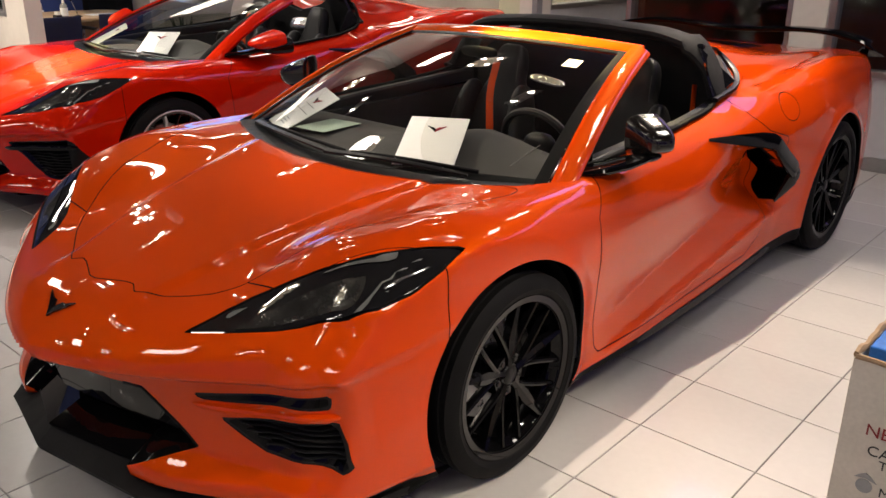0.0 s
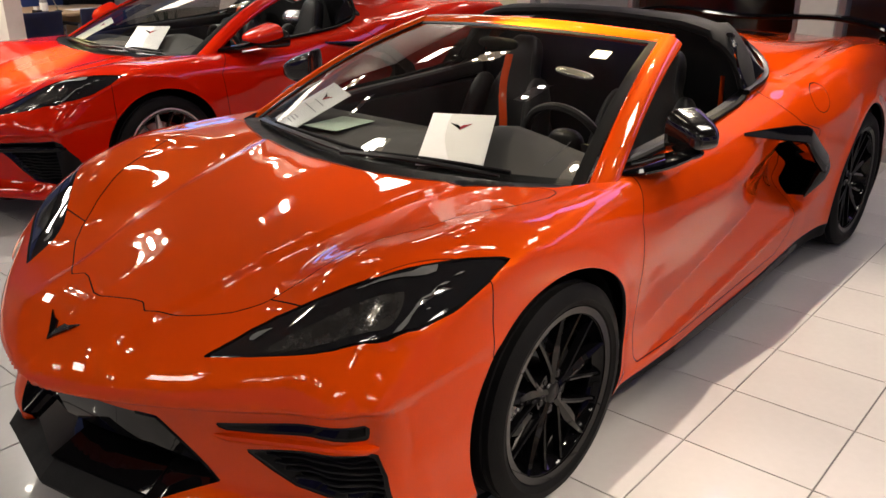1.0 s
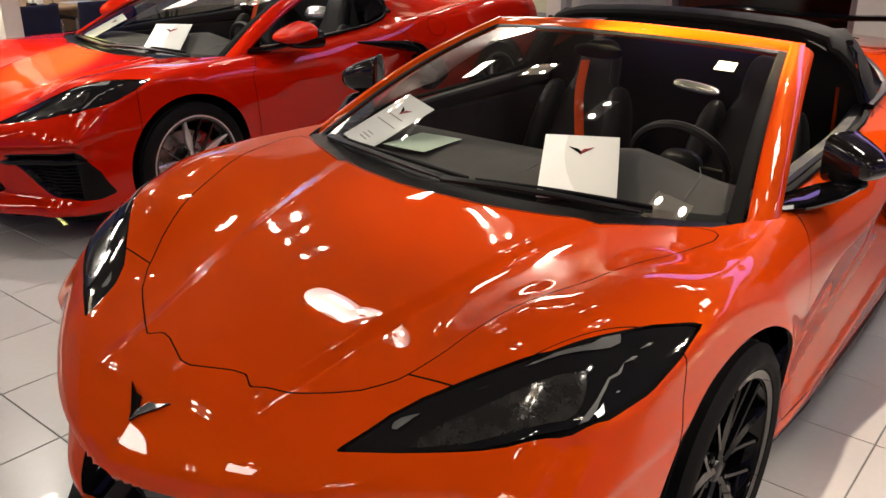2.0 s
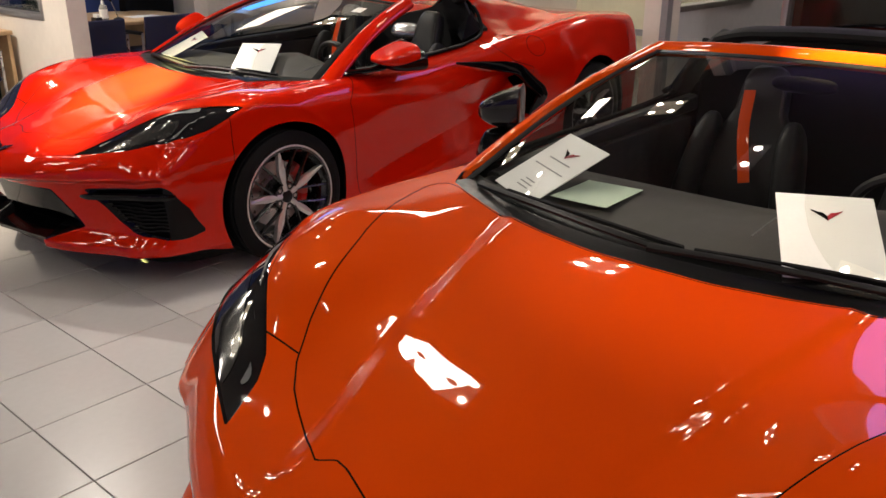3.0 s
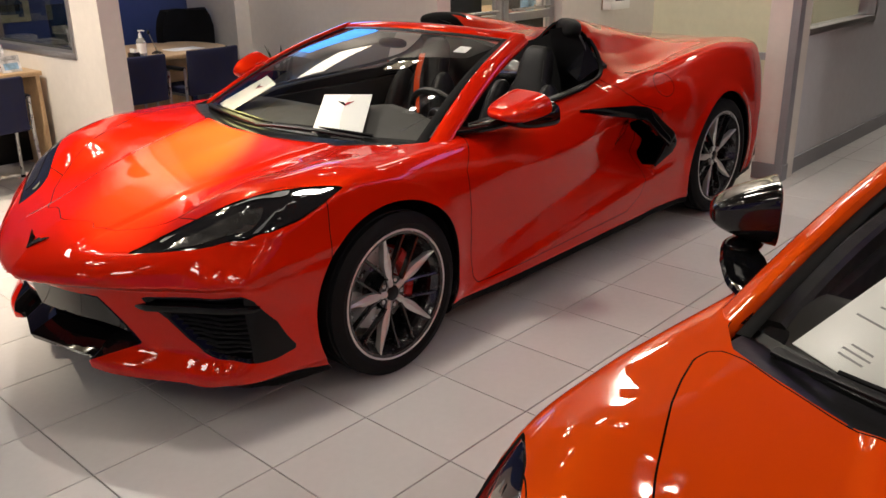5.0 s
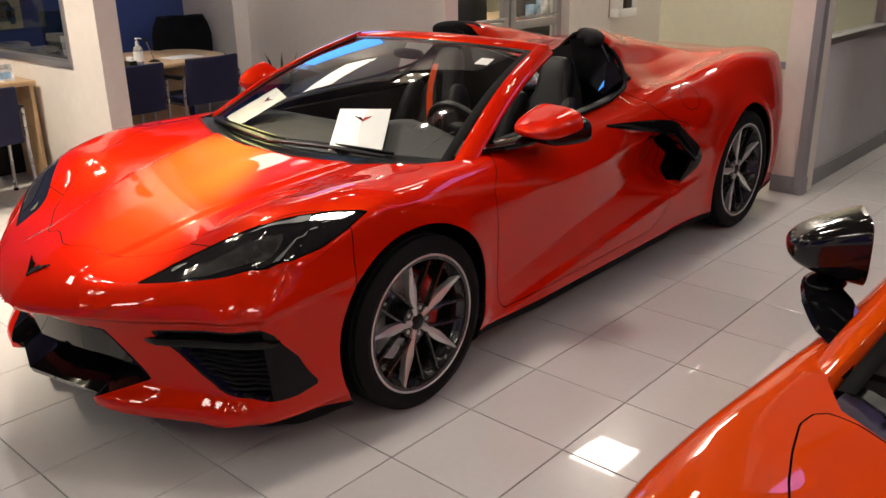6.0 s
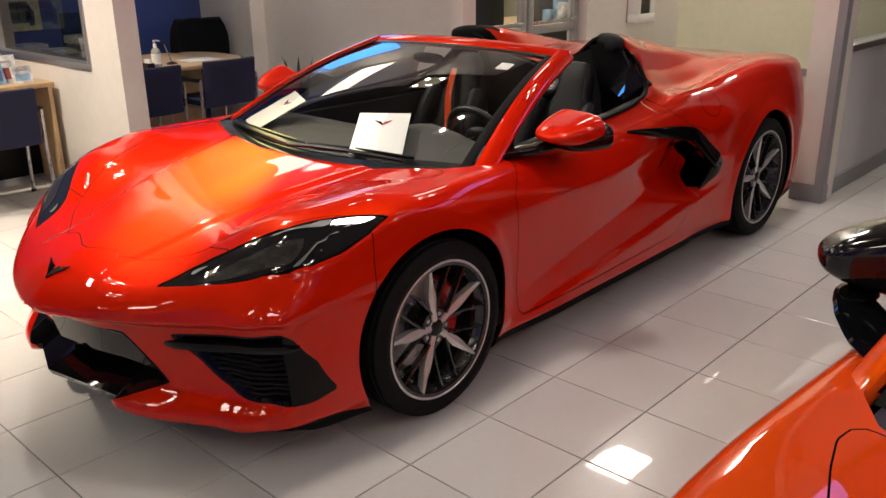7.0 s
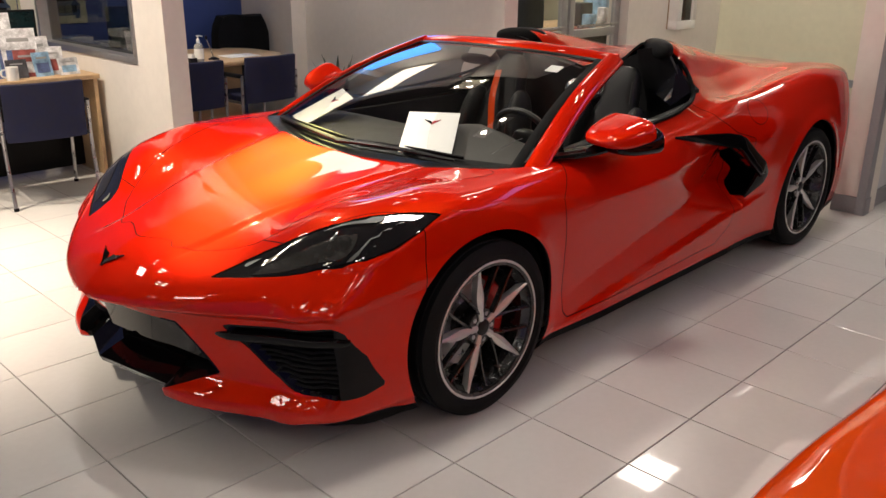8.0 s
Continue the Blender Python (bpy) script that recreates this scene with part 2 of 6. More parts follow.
def prism(poly, a0, a1, plane="xz", bm=None, bevel=0.0):
    """A flat outline drawn out between a0 and a1 along the third axis."""
    bm2 = bmesh.new()
    at = {"xz": lambda p, a: (p[0], a, p[1]), "yz": lambda p, a: (a, p[0], p[1]), "xy": lambda p, a: (p[0], p[1], a)}[plane]
    lo, hi = [bm2.verts.new(at(p, a0)) for p in poly], [bm2.verts.new(at(p, a1)) for p in poly]
    bm2.faces.new(lo)
    bm2.faces.new(hi)
    for i in range(len(poly)):
        j = (i + 1) % len(poly)
        bm2.faces.new((lo[i], lo[j], hi[j], hi[i]))
    bmesh.ops.recalc_face_normals(bm2, faces=bm2.faces)
    if bevel:
        bmesh.ops.bevel(bm2, geom=bm2.edges[:], offset=bevel, segments=2, affect="EDGES", profile=0.5)
    return joined(bm, bm2)


def smoothed(keys, n=24):
    """A smooth path of n points through the keys."""
    k = np.array(keys, float)
    t = np.concatenate([[0], np.cumsum(np.linalg.norm(np.diff(k, axis=0), axis=1))])
    q = np.linspace(0, t[-1], n)
    return hermite(t, k, q)


def hermite(knots, table, q):
    """Smooth values between the rows of a table at uneven knots."""
    K, T, q = np.asarray(knots, float), np.asarray(table, float), np.asarray(q, float)
    h = np.diff(K)
    s = np.diff(T, axis=0) / h.reshape(-1, *[1] * (T.ndim - 1))
    m = np.empty_like(T)
    m[0], m[-1] = s[0], s[-1]
    w0, w1 = h[1:].reshape(-1, *[1] * (T.ndim - 1)), h[:-1].reshape(-1, *[1] * (T.ndim - 1))
    m[1:-1] = (s[:-1] * w0 + s[1:] * w1) / (w0 + w1)
    q = np.clip(q, K[0], K[-1])
    i = np.clip(np.searchsorted(K, q) - 1, 0, len(K) - 2)
    shape = (-1, *[1] * (T.ndim - 1))
    u, hh = ((q - K[i]) / h[i]).reshape(shape), h[i].reshape(shape)
    return (2 * u**3 - 3 * u**2 + 1) * T[i] + (u**3 - 2 * u**2 + u) * hh * m[i] + (3 * u**2 - 2 * u**3) * T[i + 1] + (u**3 - u**2) * hh * m[i + 1]


def table2(kr, kc, T, r, c):
    """Smooth values of a table at (r, c), row by row, then across."""
    A = hermite(kr, T, r)
    K, h = np.asarray(kc, float), np.diff(kc)
    s = np.diff(A, axis=1) / h
    m = np.empty_like(A)
    m[:, 0], m[:, -1] = s[:, 0], s[:, -1]
    m[:, 1:-1] = (s[:, :-1] * h[1:] + s[:, 1:] * h[:-1]) / (h[1:] + h[:-1])
    c = np.clip(c, K[0], K[-1])
    i = np.clip(np.searchsorted(K, c) - 1, 0, len(K) - 2)
    n = np.arange(len(c))
    u, hh = (c - K[i]) / h[i], h[i]
    return (2 * u**3 - 3 * u**2 + 1) * A[n, i] + (u**3 - 2 * u**2 + u) * hh * m[n, i] + (3 * u**2 - 2 * u**3) * A[n, i + 1] + (u**3 - u**2) * hh * m[n, i + 1]


def smax(a, b, k):
    h = np.maximum(k - np.abs(a - b), 0) / k
    return np.maximum(a, b) + h * h * k * 0.25


def outline(poly, u, v):
    """Signed distance to a closed outline in (u, v), positive inside."""
    P = np.asarray(poly, float)
    best, inside = np.full(len(u), 1e9), np.zeros(len(u), bool)
    for (x0, y0), (x1, y1) in zip(P, np.roll(P, -1, axis=0)):
        ex, ey = x1 - x0, y1 - y0
        t = np.clip(((u - x0) * ex + (v - y0) * ey) / (ex * ex + ey * ey), 0, 1)
        best = np.minimum(best, (u - x0 - t * ex) ** 2 + (v - y0 - t * ey) ** 2)
        cross = (y0 > v) != (y1 > v)
        with np.errstate(divide="ignore", invalid="ignore"):
            inside ^= cross & (u < (x1 - x0) * (v - y0) / (y1 - y0 if y1 != y0 else 1e-12) + x0)
    d = np.sqrt(best)
    return np.where(inside, d, -d)


class Skin:
    """A surface of polygons that can be cut along fields into panels."""

    def __init__(self, V, N, F):
        self.V, self.N, self.F = np.asarray(V), np.asarray(N), F

    def kept(self, f):
        """What lies where the field f (a value a vertex) is positive."""
        V, N, add_v, add_n, cut, faces = self.V, self.N, [], [], {}, []
        pos = f > 0
        for face in self.F:
            k = [pos[i] for i in face]
            if all(k):
                faces.append(face)
                continue
            if not any(k):
                continue
            poly = []
            for a, b in zip(face, (*face[1:], face[0])):
                if pos[a]:
                    poly.append(a)
                if pos[a] != pos[b]:
                    key = (a, b) if a < b else (b, a)
                    if key not in cut:
                        t = f[key[0]] / (f[key[0]] - f[key[1]])
                        cut[key] = len(V) + len(add_v)
                        add_v.append(V[key[0]] * (1 - t) + V[key[1]] * t)
                        add_n.append(N[key[0]] * (1 - t) + N[key[1]] * t)
                    poly.append(cut[key])
            if len(poly) > 2:
                faces.append(tuple(poly))
        if add_v:
            V, N = np.vstack([V, add_v]), np.vstack([N, add_n])
        used = sorted({i for p in faces for i in p})
        where = {j: i for i, j in enumerate(used)}
        return Skin(V[used], N[used], [tuple(where[i] for i in p) for p in faces])

    def split(self, field, gap=0.003):
        f = field(self.V)
        return self.kept(f - gap), self.kept(-f - gap)

    def pushed(self, d):
        """Moved along its normals by d."""
        return Skin(self.V + self.N * d, self.N, self.F)

    def edge_loops(self):
        count = {}
        for p in self.F:
            for a, b in zip(p, (*p[1:], p[0])):
                count[(a, b)] = 1
        return [(a, b) for a, b in count if (b, a) not in count]

    def rimmed(self, depth=0.012):
        """With its free edges turned inwards, as pressed panels have them."""
        edges = self.edge_loops()
        ids = sorted({i for e in edges for i in e})
        where = {j: len(self.V) + i for i, j in enumerate(ids)}
        V = np.vstack([self.V, self.V[ids] - self.N[ids] * depth]) if ids else self.V
        N = np.vstack([self.N, self.N[ids]]) if ids else self.N
        return Skin(V, N, self.F + [(b, a, where[a], where[b]) for a, b in edges])

    def link(self, name, material, parent, label="", rim=0.012):
        s = self.rimmed(rim) if rim else self
        ob = link_mesh(name, s.V, s.F, material, parent, label, normals=s.N)
        if rim and material in (ORANGE, RED):
            ob.data.materials.append(VOID)
            ob.data.polygons.foreach_set("material_index", [0] * len(self.F) + [1] * (len(s.F) - len(self.F)))
        return ob

# ---- the showroom ----
TILE_P, TX, TY, GAP = 0.4064, -3.784, 2.747, 0.0022


def tagged_part(name, bm, material, label, category, kind="structure"):
    return tagged(part(name, bm, material, smooth=False), label, category, kind=kind)


floor = tagged_part("floor", box(-13.0, 3.6, -4.6, 14.0, -0.05, -0.006), GROUT, "grey grout bed under pale glazed floor tiles", "floor")


def tile_data():
    bm = box(-TILE_P / 2 + GAP, TILE_P / 2 - GAP, -TILE_P / 2 + GAP, TILE_P / 2 - GAP, -0.010, 0.0, 0.0015, segments=1)
    me = bpy.data.meshes.new("tile")
    bm.to_mesh(me)
    bm.free()
    me.materials.append(TILE)
    return me


def wall(name, x0, x1, y0, y1, z0, z1, material, label, bevel=0.0):
    return tagged_part(name, box(x0, x1, y0, y1, z0, z1, bevel), material, label, "wall")


def holed_wall(name, x0, x1, y0, y1, material, label, holes, along="x"):
    """A wall with window openings (from, to, sill, head) along its length."""
    bm = bmesh.new()
    a0, a1 = (x0, x1) if along == "x" else (y0, y1)
    put = (lambda p, q, z0, z1: box(p, q, y0, y1, z0, z1, bm=bm)) if along == "x" else (lambda p, q, z0, z1: box(x0, x1, p, q, z0, z1, bm=bm))
    at = a0
    for f, t, s, h in sorted(holes):
        if f > at:
            put(at, f, 0, CEIL)
        if s > 0:
            put(f, t, 0, s)
        if h < CEIL:
            put(f, t, h, CEIL)
        at = t
    if at < a1:
        put(at, a1, 0, CEIL)
    return tagged_part(name, bm, material, label, "wall")


def window(name, axis, at, f, t, s, h, posts=(), depth=0.07, label="aluminium-framed window with clear panes", bars=(), pane=None):
    """A framed window; axis is the direction along the wall."""
    w = thing(name, Matrix(), label, "window", kind="structure")
    k = 0.045

    def bar(p, q, z0, z1, nm):
        a = (p, q, at - depth / 2, at + depth / 2) if axis == "x" else (at - depth / 2, at + depth / 2, p, q)
        part(nm, box(*a, z0, z1, 0.004), ALUM, w)

    bar(f, t, s, s + k, "window_sill")
    bar(f, t, h - k, h, "window_head")
    bar(f, f + k, s + k, h - k, "window_jamb")
    bar(t - k, t, s + k, h - k, "window_jamb")
    for p in posts:
        bar(p - k / 2, p + k / 2, s + k, h - k, "mullion")
    edges = [f, *posts, t]
    for z in bars:
        for p, q in zip(edges, edges[1:]):
            bar(p + k, q - k, z - k / 2, z + k / 2, "transom")
    for p, q in zip(edges, edges[1:]):
        a = (p, q, at - 0.003, at + 0.003) if axis == "x" else (at - 0.003, at + 0.003, p, q)
        g = part("pane", box(*a, s, h), pane or PANE, w, smooth=False)
        g.visible_shadow = False
    return w


# outer shell, with evening light behind the showroom glazing
wall("wall_west", -13.1, -13.0, -4.6, 14, 0, CEIL, WALL, "plain cream painted wall")
wall("wall_north", -13, 3.6, 14, 14.1, 0, CEIL, GREEN_WALL, "plain pale yellow painted wall")
tagged_part("ceiling", box(-13, 3.6, -4.6, 14, CEIL, CEIL + 0.1), CEILING, "dark open showroom ceiling", "ceiling")
east = [(-3.4, -0.4, 0.5, 3.3), (0.2, 3.2, 0.5, 3.3), (3.8, 6.0, 0.5, 3.3)]
holed_wall("wall_east", 3.5, 3.65, -4.6, 14, WALL, "white front wall with tall showroom windows", east, "y")
south = [(-12.0, -9.4, 0.5, 3.3), (-8.8, -6.2, 0.5, 3.3), (-5.6, -3.0, 0.5, 3.3), (-2.4, 0.2, 0.5, 3.3)]
holed_wall("wall_south", -13, 3.5, -4.6, -4.45, WALL, "white front wall with tall showroom windows", south, "x")
for i, (f, t, s, h) in enumerate(east):
    window("window_east_%d" % (i + 1), "y", 3.57, f, t, s, h, posts=((f + t) / 2,))
for i, (f, t, s, h) in enumerate(south):
    window("window_south_%d" % (i + 1), "x", -4.52, f, t, s, h, posts=((f + t) / 2,))

# booth walls on the far side of the red car
holed_wall("wall_booth", -10.15, -7.70, 3.27, 3.42, WALL, "cream partition wall with a framed window", [(-9.80, -8.11, 0.875, 2.1)])
window("window_booth", "x", 3.345, -9.80, -8.11, 0.865, 2.1, depth=0.17, label="grey-framed window in the partition wall", pane=BOOTH_GLASS)
wall("wall_blue", -10.25, -10.15, 1.0, 5.39, 0, CEIL, BLUE_WALL, "deep blue painted wall")
wall("wall_beige", -10.25, -9.30, 5.39, 9.0, 0, CEIL, WALL, "plain beige painted wall")
wall("wall_desk", -13.0, -10.25, 1.0, 1.1, 0, CEIL, WALL, "plain cream painted wall")
wall("wall_office", -9.30, -7.01, 5.55, 5.67, 0, CEIL, WALL, "plain beige painted wall of the office")
# wall with the glazed office doors
holed_wall("wall_doors", -7.01, -6.80, 5.55, 8.90, WALL, "pale painted wall with glazed doors", [(5.70, 7.22, 0.0, 2.1)], "y")
wall("wall_green", -9.30, -4.49, 8.90, 9.05, 0, CEIL, GREEN_WALL, "pale yellow-green painted wall")
tagged_part("chair_rail", box(-6.80, -4.49, 8.87, 8.90, 0.45, 0.52, 0.004), BASE, "grey rail along the wall", "trim")
# partition between the red car and the hall
wall("wall_column", -4.49, -4.29, 6.28, 6.48, 0, CEIL, WALL, "white painted wall end", 0.004)
tagged_part("trim_post", box(-4.34, -4.285, 6.262, 6.345, 0, CEIL, 0.003), BASE, "grey metal corner post", "trim")
holed_wall("wall_low", -4.45, -4.33, 6.48, 13.9, GREY_WALL, "pale grey low wall below office windows", [(6.50, 7.95, 0.95, 2.3)], "y")
window("window_office", "y", -4.385, 6.50, 7.95, 0.95, 2.3, depth=0.13, label="grey-framed office windows above a low wall")
window("window_hall", "x", 6.50, -3.50, -2.12, 0.08, 2.6, depth=0.12, label="tall grey-framed glazing before a dark room")
# dark brown walls added so that the hall glazing has darkness behind it
wall("wall_wood", -3.47, -3.40, 6.57, 13.9, 0, CEIL, DARK_BACKING, "dark brown backing wall added behind the hall glazing")
for nm, a in (("baseboard_column", (-4.50, -4.28, 6.27, 6.36)), ("baseboard_low", (-4.328, -4.312, 6.49, 13.9))):
    tagged_part(nm, box(*a, 0, 0.115, 0.004), BASE, "grey vinyl baseboard", "baseboard")
# glazed wall behind the orange car, with its pillar
wall("wall_pillar", -2.12, -1.87, 6.42, 6.60, 0, CEIL, WALL, "white painted pillar", 0.004)
wall("wall_hall", -2.08, -1.95, 6.60, 13.9, 0, CEIL, DARK_BACKING, "dark brown backing wall added beside the unlit room")
holed_wall("wall_glazed", -1.87, 3.5, 6.44, 6.56, GREY_WALL, "grey panelled wall below dark windows", [(-1.85, 1.0, 0.66, 2.3)])
window("window_glazed", "x", 6.46, -1.85, 1.0, 0.66, 2.3, posts=(-0.4,), depth=0.12, label="aluminium-framed windows to a dark room")
tagged_part("baseboard_glazed", box(-1.86, 3.5, 6.42, 6.44, 0, 0.10, 0.003), ALUM, "aluminium skirting under the windows", "baseboard")
wall("wall_dark", -1.9, 3.4, 9.0, 9.1, 0, CEIL, BLUE_WALL, "dark blue wall of the back room")
tagged_part("ceiling_booth", box(-10.15, -7.05, 4.52, 5.548, 2.75, 2.85), WALL, "white lowered ceiling over the sales booths", "ceiling")
tagged_part("ceiling_hall", box(-9.30, -7.01, 5.67, 8.90, 2.95, 3.05), WALL, "white lowered ceiling before the offices", "ceiling")
wall("wall_soffit", -4.29, -2.12, 6.44, 6.56, 3.1, CEIL, GREY_WALL, "grey soffit over the hall opening")

# ---- ceiling lamps ----
def troffer(x, y, w=0.6, d=0.6, z=CEIL, lit=None):
    t = thing("ceiling_light", pose(x, y, z), "square recessed ceiling light with a glowing diffuser", "ceiling light", "ceiling lights")
    bm = bmesh.new()
    for a in ((-w / 2 - 0.03, w / 2 + 0.03, -d / 2 - 0.03, -d / 2), (-w / 2 - 0.03, w / 2 + 0.03, d / 2, d / 2 + 0.03), (-w / 2 - 0.03, -w / 2, -d / 2, d / 2), (w / 2, w / 2 + 0.03, -d / 2, d / 2)):
        box(*a, -0.015, -0.002, 0.002, bm)
    part("light_frame", bm, PAPER, t)
    part("diffuser", box(-w / 2, w / 2, -d / 2, d / 2, -0.010, -0.004), lit or PANEL_ON, t, smooth=False)


def quad_lamp(x, y, z=CEIL):
    t = thing("spot_cluster", pose(x, y, z), "recessed ceiling fixture with four small bright lamps", "ceiling light", "lamp clusters")
    part("light_frame", box(-0.20, 0.20, -0.20, 0.20, -0.012, -0.002, 0.003), TRAY_ON, t)
    for sx in (-1, 1):
        for sy in (-1, 1):
            part("bulb", cylinder((sx * 0.13, sy * 0.13, -0.03), (sx * 0.13, sy * 0.13, -0.012), 0.036, n=14), LAMP_ON, t)


for x, y in ((-6.5, 7.7), (-5.9, 5.6), (-3.2, -1.6), (-6.4, -2.0), (-0.4, 4.4), (1.6, 1.2), (-9.0, 0.6), (-3.9, 9.0), (0.6, -2.6), (-11, 7)):
    troffer(x, y, 0.22 if x == -5.9 else 0.6)
    area_lamp("panel_light", (x, y, CEIL - 0.03), (x, y, 0), 0.22 if x == -5.9 else 0.6, 9 if x == -5.9 else 46 if y > 5 else 19 if y < -1 else 27, SOFT, 0.6)


def twin_lamp(x, y, z=CEIL):
    t = thing("twin_downlight", pose(x, y, z), "recessed ceiling fixture with two small bright lamps", "ceiling light", "twin downlights")
    part("light_frame", box(-0.09, 0.09, -0.24, 0.24, -0.012, -0.002, 0.003), PAPER, t)
    for s in (-1, 1):
        part("bulb", cylinder((0, s * 0.15, -0.03), (0, s * 0.15, -0.012), 0.040, n=14), LAMP_ON, t)


for x in (-6.1, -3.1, -0.1):
    for y in (-1.1, 1.5, 4.0):
        twin_lamp(x, y)
for x in (-7.6, -4.6, -1.6, 1.4):
    for y in (-2.4, 0.2, 2.8, 5.2):
        quad_lamp(x, y)
# the SOFT spots are fill added at lamp clusters to brighten cars and floor
for (x, y), aim, power, cone, hue in (
    ((-4.6, 2.8), (-1.78, 2.93, 1.19), 13000, 9, GOLD),
    ((-4.6, 0.2), (-1.66, 2.20, 0.86), 700, 19, WARM),
    ((-7.6, 5.2), (-5.38, 2.46, 0.80), 36000, 8.4, AMBER),
    ((-7.6, 2.8), (-5.1, 3.0, 0.9), 480, 58, SOFT),
    ((-4.6, 0.2), (-5.50, 2.35, 0.79), 1200, 26, GOLD),
    ((-1.6, 5.2), (-0.5, 3.0, 0.0), 850, 46, WARM),
    ((1.4, 2.8), (-0.75, 1.5, 0.0), 500, 34, WARM),
    ((-7.6, 0.2), (-7.2, 1.2, 0.0), 1950, 56, WARM),
    ((-4.6, 2.8), (-3.6, 2.6, 0.0), 225, 75, SOFT),
    ((-4.6, 5.2), (-3.7, 5.8, 0.4), 220, 70, SOFT),
):
    spot_lamp("spot", (x, y, CEIL - 0.04), aim, power, hue, cone, 0.22 if cone > 60 else 0.03)
troffer(-8.42, 5.02, 0.66, 0.88, 2.75)
area_lamp("booth_light", (-8.42, 5.02, 2.72), (-8.42, 5.02, 0), 0.66, 3, SOFT, 0.88)
troffer(-8.45, 6.62, 0.35, 1.1, 2.95)


def lit_sign(name, x0, x1, y0, y1, z0, z1, material, label):
    t = thing(name, Matrix(), label, "light band")
    part("glow_face", box(x0, x1, y0, y1, z0, z1), material, t, smooth=False)
    part("band_edge", box(x0 - 0.01, x1 + 0.01, y0, y1, z0 - 0.03, z0 - 0.002), ALUM, t)
    part("band_edge", box(x0 - 0.01, x1 + 0.01, y0, y1, z1 + 0.002, z1 + 0.03), ALUM, t)


lit_sign("violet_light_band", -1.85, 3.3, 6.40, 6.435, 3.05, 3.42, VIOLET_ON, "violet glowing light band above the dark windows")
lit_sign("violet_light_band", -3.72, -2.15, 6.40, 6.435, 3.12, 3.62, VIOLET_ON, "violet glowing light band over the hall opening")
lit_sign("blue_lit_sign", -9.25, -7.92, 5.51, 5.548, 1.82, 2.22, BLUE_ON, "blue glowing sign on the beige wall")
area_lamp("office_light", (-8.2, 7.1, 2.90), (-8.2, 7.1, 0), 0.9, 45, SOFT)
quad_lamp(-8.3, 1.55)
spot_lamp("spot", (-8.3, 1.55, CEIL - 0.04), (-8.5, 3.27, 0.9), 480, WARM, 84, 0.05)

# ---- the cars: x across, y rearward from the front axle, z up ----
WB, RF, RR, ARCH_F, ARCH_R = 2.722, 0.327, 0.345, 0.372, 0.392
TOP_X = (0.0, 0.22, 0.42, 0.62, 0.78, 0.90, 1.0)
TOP_FRONT = {
    -1.05: (0.492, 0.485, 0.459, 0.425, 0.373, 0.321, 0.281),
    -0.90: (0.607, 0.594, 0.567, 0.545, 0.500, 0.439, 0.366),
    -0.70: (0.660, 0.651, 0.646, 0.638, 0.604, 0.537, 0.432),
    -0.475: (0.717, 0.714, 0.725, 0.782, 0.762, 0.674, 0.565),
    -0.20: (0.767, 0.764, 0.775, 0.817, 0.840, 0.806, 0.764),
    0.05: (0.809, 0.804, 0.806, 0.827, 0.836, 0.826, 0.775),
    0.30: (0.838, 0.832, 0.830, 0.840, 0.839, 0.822, 0.744),
    0.60: (0.881, 0.874, 0.864, 0.860, 0.858, 0.804, 0.689),
}
TOP_MIDDLE = {
    1.00: (0.90, 0.90, 0.90, 0.89, 0.865, 0.79, 0.63),
    1.50: (0.97, 0.97, 0.96, 0.935, 0.890, 0.815, 0.66),
}
TOP_COUPE = {
    1.78: (1.185, 1.175, 1.140, 1.045, 0.925, 0.850, 0.70),
    2.10: (1.155, 1.145, 1.100, 1.000, 0.930, 0.885, 0.75),
    2.45: (1.095, 1.085, 1.045, 0.990, 0.965, 0.930, 0.80),
    2.80: (1.035, 1.025, 1.000, 0.990, 0.985, 0.950, 0.82),
    3.20: (0.985, 0.98, 0.97, 0.985, 0.978, 0.930, 0.79),
    3.70: (0.945, 0.945, 0.94, 0.95, 0.93, 0.86, 0.70),
}
TOP_OPEN = {
    1.78: (1.02, 1.070, 1.140, 1.040, 0.925, 0.850, 0.70),
    2.10: (1.03, 1.070, 1.110, 1.000, 0.930, 0.885, 0.75),
    2.45: (1.025, 1.045, 1.060, 0.990, 0.965, 0.930, 0.80),
    2.80: (1.005, 1.015, 1.010, 0.990, 0.985, 0.950, 0.82),
    3.20: (0.975, 0.975, 0.97, 0.985, 0.978, 0.930, 0.79),
    3.70: (0.94, 0.94, 0.935, 0.95, 0.93, 0.86, 0.70),
}
SIDE_Z = (0.12, 0.20, 0.34, 0.48, 0.60, 0.72, 0.90)
